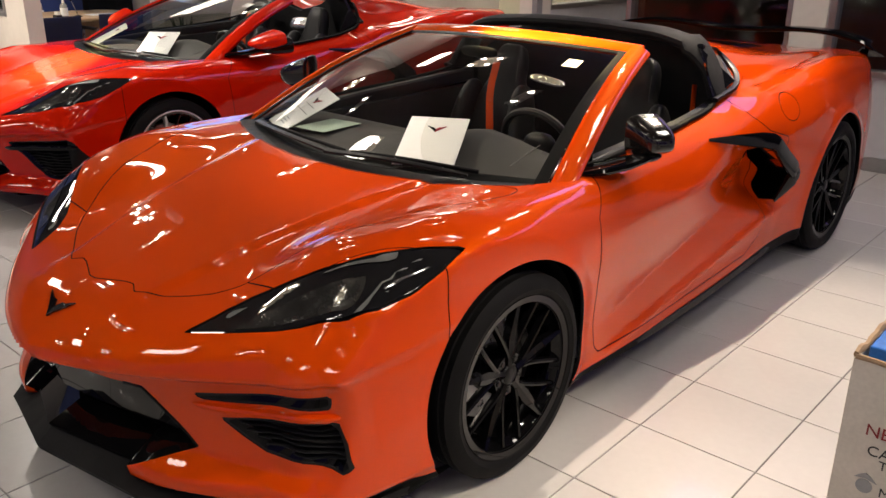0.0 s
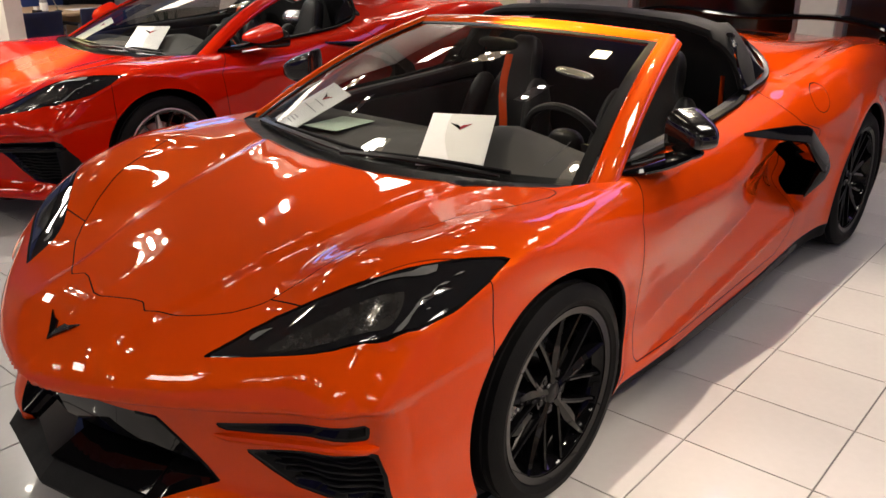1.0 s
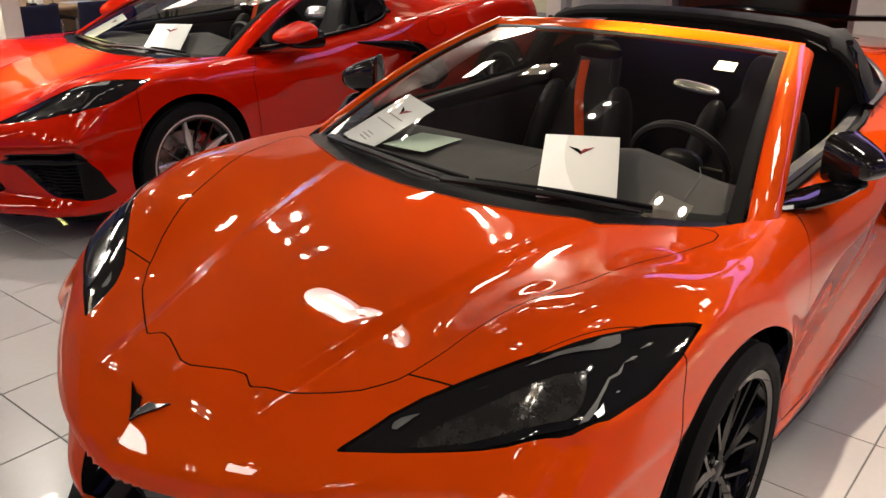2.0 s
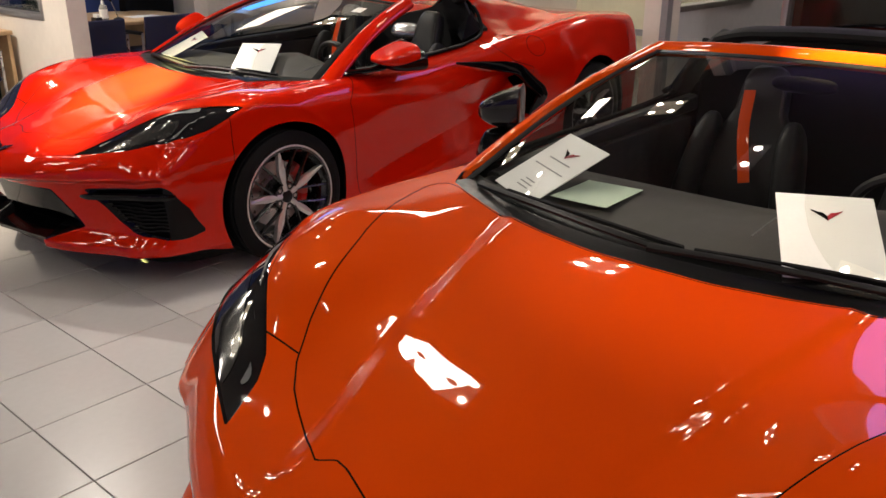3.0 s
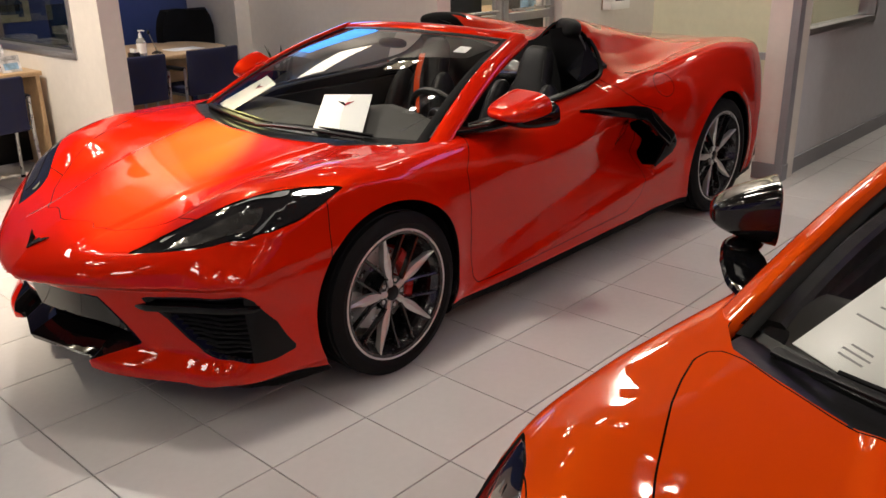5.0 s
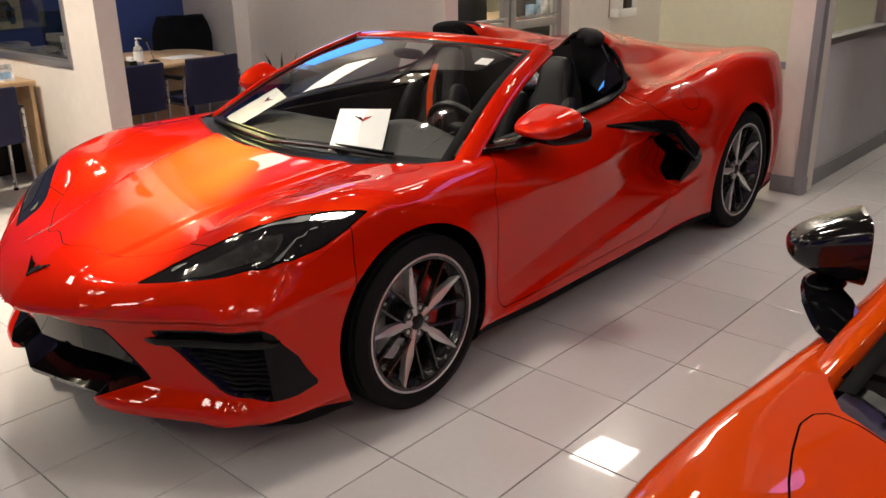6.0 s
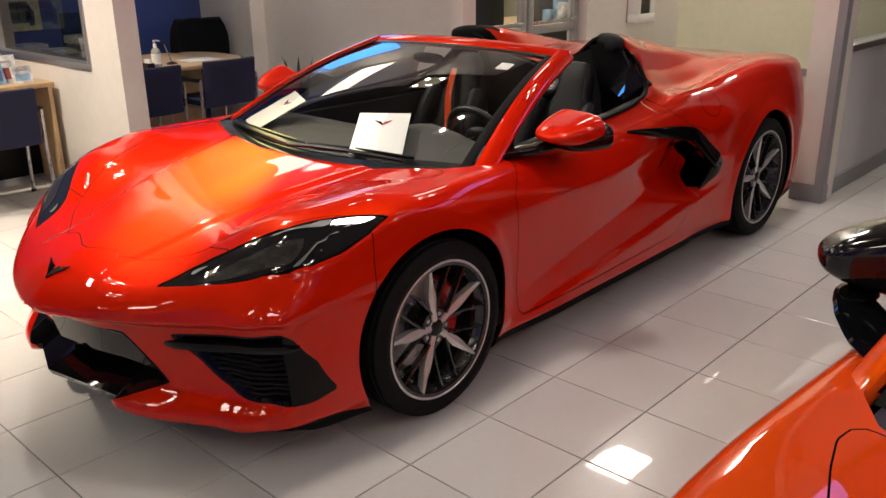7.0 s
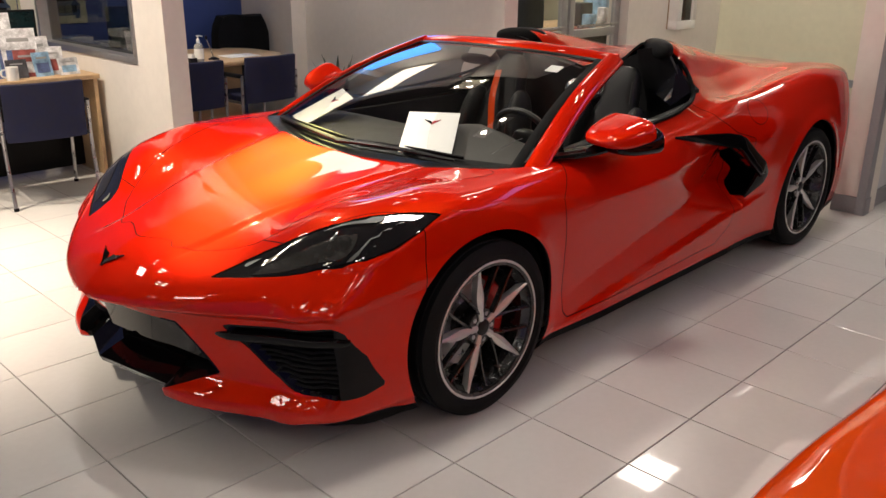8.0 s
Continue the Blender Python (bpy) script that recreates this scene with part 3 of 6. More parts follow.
SIDE = {
    -1.00: (0.800, 0.800, 0.800, 0.801, 0.801, 0.800, 0.800),
    -0.60: (0.890, 0.900, 0.902, 0.901, 0.900, 0.885, 0.861),
    -0.30: (0.915, 0.935, 0.940, 0.945, 0.953, 0.945, 0.926),
    0.00: (0.930, 0.945, 0.955, 0.960, 0.962, 0.957, 0.941),
    0.40: (0.890, 0.915, 0.915, 0.930, 0.948, 0.945, 0.915),
    0.80: (0.875, 0.900, 0.898, 0.918, 0.942, 0.938, 0.899),
    1.20: (0.870, 0.890, 0.890, 0.910, 0.938, 0.940, 0.90),
    1.60: (0.865, 0.885, 0.895, 0.912, 0.938, 0.945, 0.905),
    2.00: (0.870, 0.890, 0.915, 0.935, 0.950, 0.955, 0.915),
    2.40: (0.900, 0.925, 0.945, 0.955, 0.962, 0.962, 0.925),
    2.75: (0.921, 0.939, 0.952, 0.957, 0.957, 0.948, 0.906),
    3.20: (0.902, 0.918, 0.930, 0.929, 0.927, 0.914, 0.878),
    3.70: (0.802, 0.818, 0.833, 0.839, 0.838, 0.826, 0.794),
}
NOSE_X = (0.0, 0.25, 0.48, 0.68, 0.82, 0.90, 0.98)
NOSE = {
    0.10: (-0.959, -0.935, -0.865, -0.780, -0.689, -0.528, 0.303),
    0.20: (-0.986, -0.956, -0.886, -0.790, -0.709, -0.548, 0.302),
    0.32: (-0.989, -0.953, -0.871, -0.775, -0.699, -0.550, 0.298),
    0.43: (-1.002, -0.969, -0.873, -0.770, -0.687, -0.531, 0.286),
    0.53: (-1.013, -0.981, -0.876, -0.758, -0.680, -0.533, 0.265),
    0.66: (-0.906, -0.872, -0.786, -0.689, -0.573, -0.426, 0.335),
}


def ramp(a, b, v):
    """A smooth step from 0 at a to 1 at b."""
    t = np.clip((v - a) / (b - a), 0, 1)
    return t * t * (3 - 2 * t)


def body_field(P, rear):
    """Negative inside the body shell."""
    x, y, z = np.abs(P[:, 0]), P[:, 1], P[:, 2]
    rows = {**TOP_FRONT, **TOP_MIDDLE, **rear}
    top = table2(sorted(rows), TOP_X, [rows[k] for k in sorted(rows)], y, x)
    side = table2(sorted(SIDE), SIDE_Z, [SIDE[k] for k in sorted(SIDE)], y, z)
    for yc, zc, r in ((0.0, RF, ARCH_F), (WB, RR, ARCH_R)):
        d = np.hypot(y - yc, z - zc)
        side = side + 0.012 * np.exp(-(((d - r) / 0.045) ** 2))
    lip = 0.548 + 0.5 * (y + 0.46)
    side = side - 0.010 * ramp(lip + 0.003, lip - 0.022, z) * ramp(-0.62, -0.52, y) * ramp(-0.30, -0.36, y)
    # the door folds outward along an upper crease, inward to a valley, and out again over the sill
    fold, valley, sill = 0.66 + 0.040 * (y - 0.4), 0.375 + 0.22 * (y - 0.85), 0.27 + 0.13 * (y - 1.0)
    sill = np.minimum(sill, valley - 0.05)
    u1 = np.clip((fold - z) / (fold - valley), 0, 1)
    u2 = np.clip((valley - z) / (valley - sill), 0, 1)
    facet = 0.944 - 0.12 * np.clip(z - fold, 0, 1) - 0.052 * u1 + 0.022 * u2 - 0.12 * np.clip(sill - z, 0, 1)
    keep = ramp(0.44, 0.80, y) * ramp(2.04, 1.90, y) * ramp(0.90, 0.80, z)
    side = side * (1 - keep) + facet * keep
    # scoop before the side intake, and the sill that kicks out below it
    low = 0.60 - 0.19 * (y - 1.05) / 0.9
    high = 0.838 - 0.15 * (y - 1.30)
    depth = (0.085 * ramp(1.05, 1.90, y) + 0.050 * ramp(1.68, 2.00, y)) * (y < np.interp(z, (0.41, 0.43, 0.525, 0.56, 0.575, 0.65, 0.73, 0.77), (1.96, 1.975, 2.042, 2.057, 2.052, 1.962, 1.862, 1.80)))
    side = side - depth * ramp(low - 0.05, low + 0.10, z) * ramp(high, high - 0.045, z)
    crease = 0.195 + 0.135 * (y - 0.42)
    side = side + 0.016 * ramp(crease + 0.010, crease - 0.030, z) * ramp(0.30, 0.60, y) * ramp(2.3, 1.9, y)
    # raised middle of the hood
    edge = 0.215 + 0.24 * np.clip((y + 0.78) / 1.0, 0, 1)
    top = top + 0.013 * ramp(edge + 0.05, edge - 0.004, x) * ramp(-0.95, -0.70, y) * ramp(0.55, 0.25, y)
    # a crisp shoulder along the rear wing, with a hollow inside it
    peak = 0.825 + 0.004 * (y - 2.2)
    top = top + (0.024 * np.clip(1 - np.abs(x - peak) / 0.085, 0, 1) - 0.016 * np.exp(-(((x - 0.69) / 0.06) ** 2))) * ramp(1.66, 1.95, y) * ramp(3.35, 2.7, y)
    if rear is TOP_OPEN:
        # the fairing behind each seat falls off along a crisp outer edge
        rim = 0.575 - 0.10 * (y - 1.78)
        top = top + (0.040 * ramp(rim + 0.055, rim - 0.01, x) * ramp(0.22, 0.36, x) - 0.022 * ramp(rim - 0.01, rim + 0.05, x) * ramp(0.86, 0.74, x)) * ramp(2.85, 1.95, y) * (y > 1.6)
    nose = table2(sorted(NOSE), NOSE_X, [NOSE[k] for k in sorted(NOSE)], z, x)
    # the nose hangs over the lower front along a crease
    hang = 0.499 + 0.040 * (x / 0.85) ** 2 + 0.05 * ramp(0.86, 0.94, x) - 0.018 * np.exp(-((x / 0.2) ** 2))
    nose = nose - 0.036 * np.exp(-((x / 0.17) ** 2)) * ramp(0.42, 0.49, z) * ramp(0.63, 0.52, z)
    nose = nose + 0.046 * ramp(hang + 0.003, hang - 0.026, z)
    # the chin juts out beside the mouth and is undercut
    nose = nose - (0.046 + 0.016 * np.exp(-(((x - 0.44) / 0.14) ** 2))) * ramp(0.285, 0.205, z) * ramp(0.27, 0.33, x) * ramp(0.97, 0.80, x)
    nose = nose + 0.11 * ramp(0.186, 0.160, z) * ramp(0.24, 0.30, x)
    tail = 3.62 - 0.22 * (x / 0.9) ** 2 - 0.25 * np.maximum(z - 0.80, 0) + 0.10 * np.minimum(z - 0.55, 0)
    f = smax((z - top) * 0.85, x - side, 0.07)
    f = smax(f, (nose - y) * 0.75, 0.035)
    f = smax(f, y - tail, 0.05)
    return smax(f, 0.125 - z, 0.02)


def body_skin(rear):
    """The whole shell as a net of rays from a spine along the car."""
    w, up, down, zc, n = 0.95, 0.42, 0.27, 0.40, 330
    per = 2 * (2 * w + up + down)
    ang = []
    for i in range(n):
        s = per * i / n
        for dx, dz, x0, z0 in ((1, 0, 0, up), (0, -1, w, up), (-1, 0, w, -down), (0, 1, -w, -down), (1, 0, -w, up)):
            ln = {(1, 0): w, (0, -1): up + down, (-1, 0): 2 * w, (0, 1): up + down}[(dx, dz)]
            if s <= ln:
                ang.append(math.atan2(x0 + dx * s, z0 + dz * s))
                break
            s -= ln
    ang = np.array(ang)
    radial = np.stack([np.sin(ang), 0 * ang, np.cos(ang)], 1)
    rings = []
    for th in np.linspace(math.pi / 2 * 0.985, 0.01, 62):
        rings.append((-0.30, math.cos(th) * radial + np.array([0, -math.sin(th), 0])))
    for y in np.arange(-0.30, 3.05, 0.013):
        rings.append((y, radial))
    for th in np.linspace(0.02, math.pi / 2 * 0.98, 34):
        rings.append((3.05, math.cos(th) * radial + np.array([0, math.sin(th), 0])))
    O = np.repeat(np.array([(0, y, zc) for y, _ in rings]), n, axis=0)
    D = np.vstack([d for _, d in rings])
    lo, hi = np.zeros(len(O)), np.full(len(O), 1.7)
    for _ in range(26):
        mid = (lo + hi) / 2
        ins = body_field(O + D * mid[:, None], rear) < 0
        lo, hi = np.where(ins, mid, lo), np.where(ins, hi, mid)
    V = O + D * ((lo + hi) / 2)[:, None]
    e = 0.004
    N = np.stack([body_field(V + np.eye(3)[k] * e, rear) - body_field(V - np.eye(3)[k] * e, rear) for k in range(3)], 1)
    N /= np.linalg.norm(N, axis=1)[:, None] + 1e-9
    F = []
    for r in range(len(rings) - 1):
        a, b = r * n, (r + 1) * n
        F += [(a + j, a + (j + 1) % n, b + (j + 1) % n, b + j) for j in range(n)]
    return Skin(V, N, F)


def front_y(x, z, rear):
    """Where the nose lies, seen from the front, at (x, z)."""
    lo, hi = np.full(len(x), -1.2), np.full(len(x), -0.2)
    for _ in range(20):
        mid = (lo + hi) / 2
        out = body_field(np.stack([x, mid, z], 1), rear) > 0
        lo, hi = np.where(out, mid, lo), np.where(out, hi, mid)
    return (lo + hi) / 2


def screen_base(x):
    return 0.10 + 0.25 * (x / 0.8) ** 2


def hood_edge(x):
    """Rear edge of the hood, which leaves a deeper cowl at its corners."""
    return screen_base(x) - 0.055 - 0.030 * min(1.0, max(0.0, (abs(x) - 0.35) / 0.30))


def on_plan(poly):
    return lambda V: outline(poly, np.abs(V[:, 0]), V[:, 1])


def on_side(poly, lowest=0.45):
    return lambda V: np.minimum(outline(poly, V[:, 1], V[:, 2]), np.abs(V[:, 0]) - lowest)


def on_front(poly):
    return lambda V: np.minimum(outline(poly, np.abs(V[:, 0]), V[:, 2]), -0.25 - V[:, 1])


HOOD = [(-0.2, -0.817), (0.015, -0.817), (0.118, -0.776), (0.152, -0.770), (0.188, -0.790), (0.25, -0.757), (0.345, -0.702), (0.395, -0.670), (0.452, -0.615), (0.505, -0.530), (0.551, -0.433), (0.595, -0.335), (0.655, -0.213), (0.731, -0.023), (0.757, 0.06), (0.778, 0.15), (0.772, 0.195), (0.750, 0.214)]
HOOD += [(x, hood_edge(x)) for x in (0.70, 0.62, 0.52, 0.40, 0.28, 0.15, 0.0, -0.2)]
HEADLIGHT = [(0.455, -0.80), (0.495, -0.69), (0.532, -0.638), (0.588, -0.592), (0.645, -0.545), (0.725, -0.475), (0.80, -0.362), (0.842, -0.293), (0.907, -0.212), (0.906, -0.30), (0.892, -0.395), (0.862, -0.492), (0.813, -0.567), (0.735, -0.637), (0.69, -0.668), (0.558, -0.745)]
CABIN = [(x, hood_edge(x) + 0.005) for x in (-0.2, 0.0, 0.15, 0.3, 0.44, 0.56, 0.66, 0.74)] + [(0.795, 0.33), (0.80, 0.45), (0.79, 0.9), (0.775, 1.3), (0.754, 1.55), (0.694, 1.755), (0.60, 1.80), (-0.2, 1.80)]
GRILLE = [(-0.1, 0.456), (0.16, 0.455), (0.352, 0.449), (0.497, 0.288), (0.30, 0.202), (0.335, 0.10), (-0.1, 0.10)]
VENT_TOP = [(0.498, 0.456), (0.66, 0.478), (0.835, 0.494), (0.828, 0.452), (0.73, 0.452), (0.60, 0.442), (0.511, 0.438)]
VENT_LOW = [(0.56, 0.392), (0.64, 0.405), (0.73, 0.413), (0.845, 0.419), (0.866, 0.36), (0.878, 0.278), (0.862, 0.272), (0.808, 0.30), (0.68, 0.308), (0.62, 0.345)]
VENT_WHOLE = [(0.515, 0.462), (0.535, 0.470), (0.69, 0.482), (0.850, 0.496), (0.870, 0.484), (0.893, 0.387), (0.906, 0.272), (0.893, 0.252), (0.86, 0.260), (0.737, 0.284), (0.668, 0.325), (0.60, 0.395), (0.545, 0.436)]
DOOR = [(0.52, 1.2), (0.50, 0.84), (0.41, 0.735), (0.425, 0.60), (0.455, 0.45), (0.475, 0.245), (0.51, 0.21), (1.72, 0.235), (1.84, 0.30), (1.90, 0.42), (1.97, 0.56), (1.97, 0.74), (1.80, 0.79), (1.70, 0.86), (1.66, 0.95), (1.66, 1.2)]
DUCT = [(1.800, 0.756), (1.862, 0.745), (1.978, 0.650), (2.066, 0.572), (2.066, 0.552), (2.052, 0.523), (1.985, 0.430), (1.960, 0.430), (2.012, 0.525), (2.018, 0.557), (1.918, 0.650)]
FUEL = [(2.045 + 0.085 * math.cos(a), 0.858 + 0.06 * math.sin(a)) for a in np.linspace(0, 2 * math.pi, 15)[:-1]]


def put_wheel(car, name, m, r_tyre, r_rim, width, face, spoke, accent, caliper):
    """Tyre, rim, spokes, disc, caliper and nuts; x is outward."""
    w = thing(name)
    w.parent = car
    w.matrix_local = m
    hw = width / 2
    tyre = [(r_rim - 0.012, -hw * 0.9), (r_rim + 0.02, -hw), (r_tyre - 0.02, -hw * 0.98), (r_tyre - 0.004, -hw * 0.86)]
    for k in (-0.5, 0.0, 0.5):
        tyre += [(r_tyre, hw * (k - 0.2)), (r_tyre, hw * (k + 0.14)), (r_tyre - 0.007, hw * (k + 0.15)), (r_tyre - 0.007, hw * (k + 0.19))]
    tyre += [(r_tyre - 0.003, hw * 0.84), (r_tyre - 0.022, hw * 0.97), (r_tyre - 0.045, hw * 1.0), (r_rim + 0.030, hw * 0.99), (r_rim + 0.016, hw * 0.95), (r_rim + 0.012, hw * 0.90), (r_rim - 0.014, hw * 0.86)]
    part("tyre", revolve(tyre, n=72), RUBBER, w, "black low-profile tyre")
    rim = [(r_rim - 0.016, -hw * 0.85), (r_rim - 0.03, -hw * 0.5), (r_rim - 0.03, hw * 0.62), (r_rim - 0.012, hw * 0.80), (r_rim - 0.010, hw * 0.90), (r_rim + 0.010, hw * 0.93), (r_rim + 0.012, hw * 0.86)]
    part("rim", revolve(rim, n=72), face, w)
    if accent is not spoke:
        lip = [(r_rim + 0.001, hw * 0.925), (r_rim + 0.003, hw * 0.940), (r_rim + 0.007, hw * 0.942), (r_rim + 0.0105, hw * 0.925)]
        part("rim_lip", revolve(lip, n=72), accent, w, "bright machined rim edge")
    part("brake_disc", revolve([(0.07, -0.035), (0.165, -0.035), (0.165, -0.005), (0.07, -0.005)], n=48, close=True), STEEL, w, "grey steel brake disc")
    cal = bmesh.new()
    arc = [(-0.02, 0.150 * math.cos(a), 0.150 * math.sin(a)) for a in np.linspace(-0.55, 0.75, 12)]
    part("brake_caliper", sweep(arc, 0.036, 0.05, up=(1, 0, 0), bm=cal), caliper, w)
    part("hub", revolve([(0.0, hw * 0.62), (0.068, hw * 0.62), (0.074, hw * 0.50), (0.080, -0.02), (0.0, -0.02)], n=30), spoke, w)
    cap = revolve([(0.0, hw * 0.70), (0.026, hw * 0.695), (0.031, hw * 0.67), (0.031, hw * 0.60)], n=24)
    part("centre_cap", cap, SATIN_BLACK, w, "black centre cap with a ring")
    part("cap_ring", revolve([(0.031, hw * 0.64), (0.034, hw * 0.685), (0.0375, hw * 0.64)], n=24), STEEL if accent is not spoke else DARK_ALLOY, w)
    zf, zr = hw * 0.66, hw * 0.86
    for i in range(5):
        a0 = math.radians((90 if accent is spoke else 96) + 72 * i)
        turn = Matrix.Rotation(a0, 4, "X")
        # the broad blade of a spoke, with a ridge down its middle
        prof = ((0.030, 0.012), (0.060, 0.0125), (0.095, 0.0155), (0.125, 0.0185), (0.150, 0.0165), (0.190, 0.0105), (r_rim - 0.006, 0.0045))
        bm = bmesh.new()
        rows = []
        for r, hwid in prof:
            hwid = hwid * (1.08 if accent is spoke else 1.02)
            x = zf + (zr - zf) * (r / r_rim) ** 1.5
            rows.append([bm.verts.new(turn @ Vector(p)) for p in ((x - 0.03, r, -hwid * 0.75), (x, r, -hwid), (x + 0.006, r, 0), (x, r, hwid), (x - 0.03, r, hwid * 0.75))])
        for a, b in zip(rows, rows[1:]):
            for j in range(5):
                bm.faces.new((a[j], a[(j + 1) % 5], b[(j + 1) % 5], b[j]))
        bm.faces.new(rows[0])
        bm.faces.new(rows[-1])
        part("spoke", bm, accent, w, angle=25)
        for sgn in (-1, 1):
            # the thin side prong of the trident, bent once on its way to the rim
            keys = [(0.066, a0 + sgn * 0.16), (0.092, a0 + sgn * 0.24), (0.150, a0 + sgn * 0.37), (r_rim - 0.012, a0 + sgn * 0.46)]
            path = [(zf - 0.010 + (zr - zf) * 0.7 * (r / r_rim) ** 1.5, r * math.cos(t), r * math.sin(t)) for r, t in keys]
            part("fork", sweep(path, 0.0080 if accent is spoke else 0.0055, 0.014, up=(1, 0, 0), n=8), spoke, w)
        t = a0 + math.radians(36)
        c = (hw * 0.55, 0.052 * math.cos(t), 0.052 * math.sin(t))
        part("wheel_nut", cylinder(c, (hw * 0.64, c[1], c[2]), 0.0105, 0.009, n=6), STEEL if accent is not spoke else SATIN_BLACK, w)
    return w


def glass_point(s, t):
    """A point of the windscreen: s across from -1 to 1, t up from 0 to 1."""
    xb, xt = 0.785 * s, 0.585 * s
    b = Vector((xb, screen_base(xb) + 0.0, 0.838 - 0.016 * s * s))
    u = Vector((xt, 1.085 + 0.075 * s * s, 1.188 - 0.028 * s * s))
    p = b.lerp(u, t)
    return p + Vector((0, -0.35, 0.9)).normalized() * (0.035 * math.sin(math.pi * t))


def winged_badge(name, m, parent, k=1.0, dark=GLOSS_BLACK, accent=BADGE_RED):
    """A small winged V of two raised blades, with no writing."""
    for sgn, mt in ((-1, dark), (1, accent)):
        poly = [(0, -0.035), (sgn * 0.012, -0.018), (sgn * 0.075, 0.040), (sgn * 0.040, 0.024), (sgn * 0.020, 0.022), (0, -0.004)]
        bm = prism([(a * k, b * k) for a, b in poly], -0.002 * k, 0.004 * k, "xy")
        bmesh.ops.transform(bm, matrix=m, verts=bm.verts)
        part(name, bm, mt, parent, smooth=False)


def place_card(m, lines):
    """A white information sheet that leans behind the windscreen."""
    card = thing("information_card", m, "white printed card leaning on the dashboard behind the windscreen", "card", "cards on the dashboards")
    part("sheet", box(-0.108, 0.108, -0.0015, 0.0015, 0.0, 0.28, 0.0006), PAPER, card)
    winged_badge("emblem", pose(0, -0.003, 0.205, 90, 0, 0), card, 0.46)
    for z, w in lines:
        part("print_line", box(-w, w, -0.0025, -0.0012, z, z + 0.004), INK, card, smooth=False)
    return card


BLADE_W = (0.16, 0.60, 0.95, 1.0, 1.05, 1.15, 1.2, 1.2, 1.05, 0.15)
MOUTH_X = (0.0, 0.16, 0.30, 0.352, 0.42, 0.494)


def mouth(car, rear):
    """The black grille: a slanted plate over a dark pocket, a shelf and a lip that meet in a V."""
    xs = np.unique(np.round(np.concatenate([np.linspace(a, b, 7) for a, b in zip(MOUTH_X, MOUTH_X[1:])]), 4))
    xs = np.concatenate([-xs[:0:-1], xs])
    ax = np.abs(xs)
    at = lambda *v: np.interp(ax, MOUTH_X, v)
    top_z = at(0.453, 0.452, 0.449, 0.446, 0.368, 0.289)
    top_y = front_y(ax, top_z, rear) + 0.004
    lip_z = at(0.240, 0.222, 0.205, 0.222, 0.252, 0.285)
    lip_y = np.where(ax < 0.305, at(-1.010, -0.958, -0.912, -0.90, -0.86, -0.83), front_y(ax, lip_z, rear) + 0.003)
    rows = [
        (top_y, top_z),
        (top_y + at(0.026, 0.026, 0.025, 0.022, 0.015, 0.004), at(0.345, 0.345, 0.342, 0.336, 0.318, 0.2885)),
        (top_y + at(0.20, 0.20, 0.18, 0.16, 0.08, 0.010), at(0.340, 0.340, 0.337, 0.331, 0.314, 0.288)),
        (top_y + at(0.20, 0.20, 0.18, 0.16, 0.08, 0.010), at(0.275, 0.270, 0.265, 0.265, 0.275, 0.287)),
        (lip_y + at(0.115, 0.105, 0.095, 0.075, 0.040, 0.006), at(0.285, 0.275, 0.268, 0.270, 0.279, 0.2865)),
        (lip_y, lip_z),
        (lip_y + at(0.010, 0.010, 0.010, 0.012, 0.012, 0.006), lip_z - at(0.022, 0.020, 0.018, 0.010, 0.006, 0.003)),
        (lip_y + at(0.28, 0.26, 0.24, 0.15, 0.06, 0.01), at(0.165, 0.165, 0.165, 0.20, 0.235, 0.28)),
    ]
    for nm, a, b, mt, lb in (("grille_plate", 0, 1, PLATE, "gloss black grille plate"), ("grille_pocket", 1, 4, VOID, "dark grille opening"), ("grille_shelf", 4, 5, PIANO, "gloss black lower grille shelf"), ("grille_lip", 5, 7, PIANO, "gloss black chin lip")):
        pts = [(x, y, z) for r in rows[a:b + 1] for x, y, z in zip(xs, *r)]
        part(nm, sheet(pts, b - a + 1, len(xs)), mt, car, lb, angle=14)
    for sgn in (1, -1):
        edge = [(sgn * x, y - 0.001, z) for x, y, z in zip(xs, top_y, top_z) if x >= 0.30]
        part("grille_edge", sweep(edge, 0.006, 0.005, n=6), GLOSS_BLACK, car)


def splitter(car, rear):
    """A satin black blade below the mouth, pointed at its middle."""
    kx = (0.0, 0.30, 0.39, 0.44, 0.60, 0.80, 0.87, 0.905)
    xs = np.unique(np.round(np.concatenate([np.linspace(a, b, 4) for a, b in zip(kx, kx[1:])]), 4))
    xs = np.concatenate([-xs[:0:-1], xs])
    ax = np.abs(xs)
    at = lambda *v: np.interp(ax, kx, v)
    root = np.minimum(front_y(np.minimum(ax, 0.9), np.full(len(ax), 0.175), rear) + 0.03, at(-1.004, -0.906, -0.85, -0.80, -0.70, -0.60, -0.47, -0.36))
    edge_y, edge_z = at(-1.052, -0.984, -0.965, -0.925, -0.800, -0.672, -0.565, -0.44), at(0.186, 0.163, 0.156, 0.152, 0.148, 0.145, 0.143, 0.143)
    rows = [(root, at(0.226, 0.190, 0.170, 0.166, 0.160, 0.156, 0.154, 0.152)), (edge_y, edge_z), (edge_y + 0.006, edge_z - 0.016), (edge_y + 0.24, np.full(len(ax), 0.128))]
    pts = [(x, y, z) for r in rows for x, y, z in zip(xs, *r)]
    part("front_splitter", sheet(pts, 4, len(xs)), MATT_BLACK, car, "satin black front splitter", angle=16)


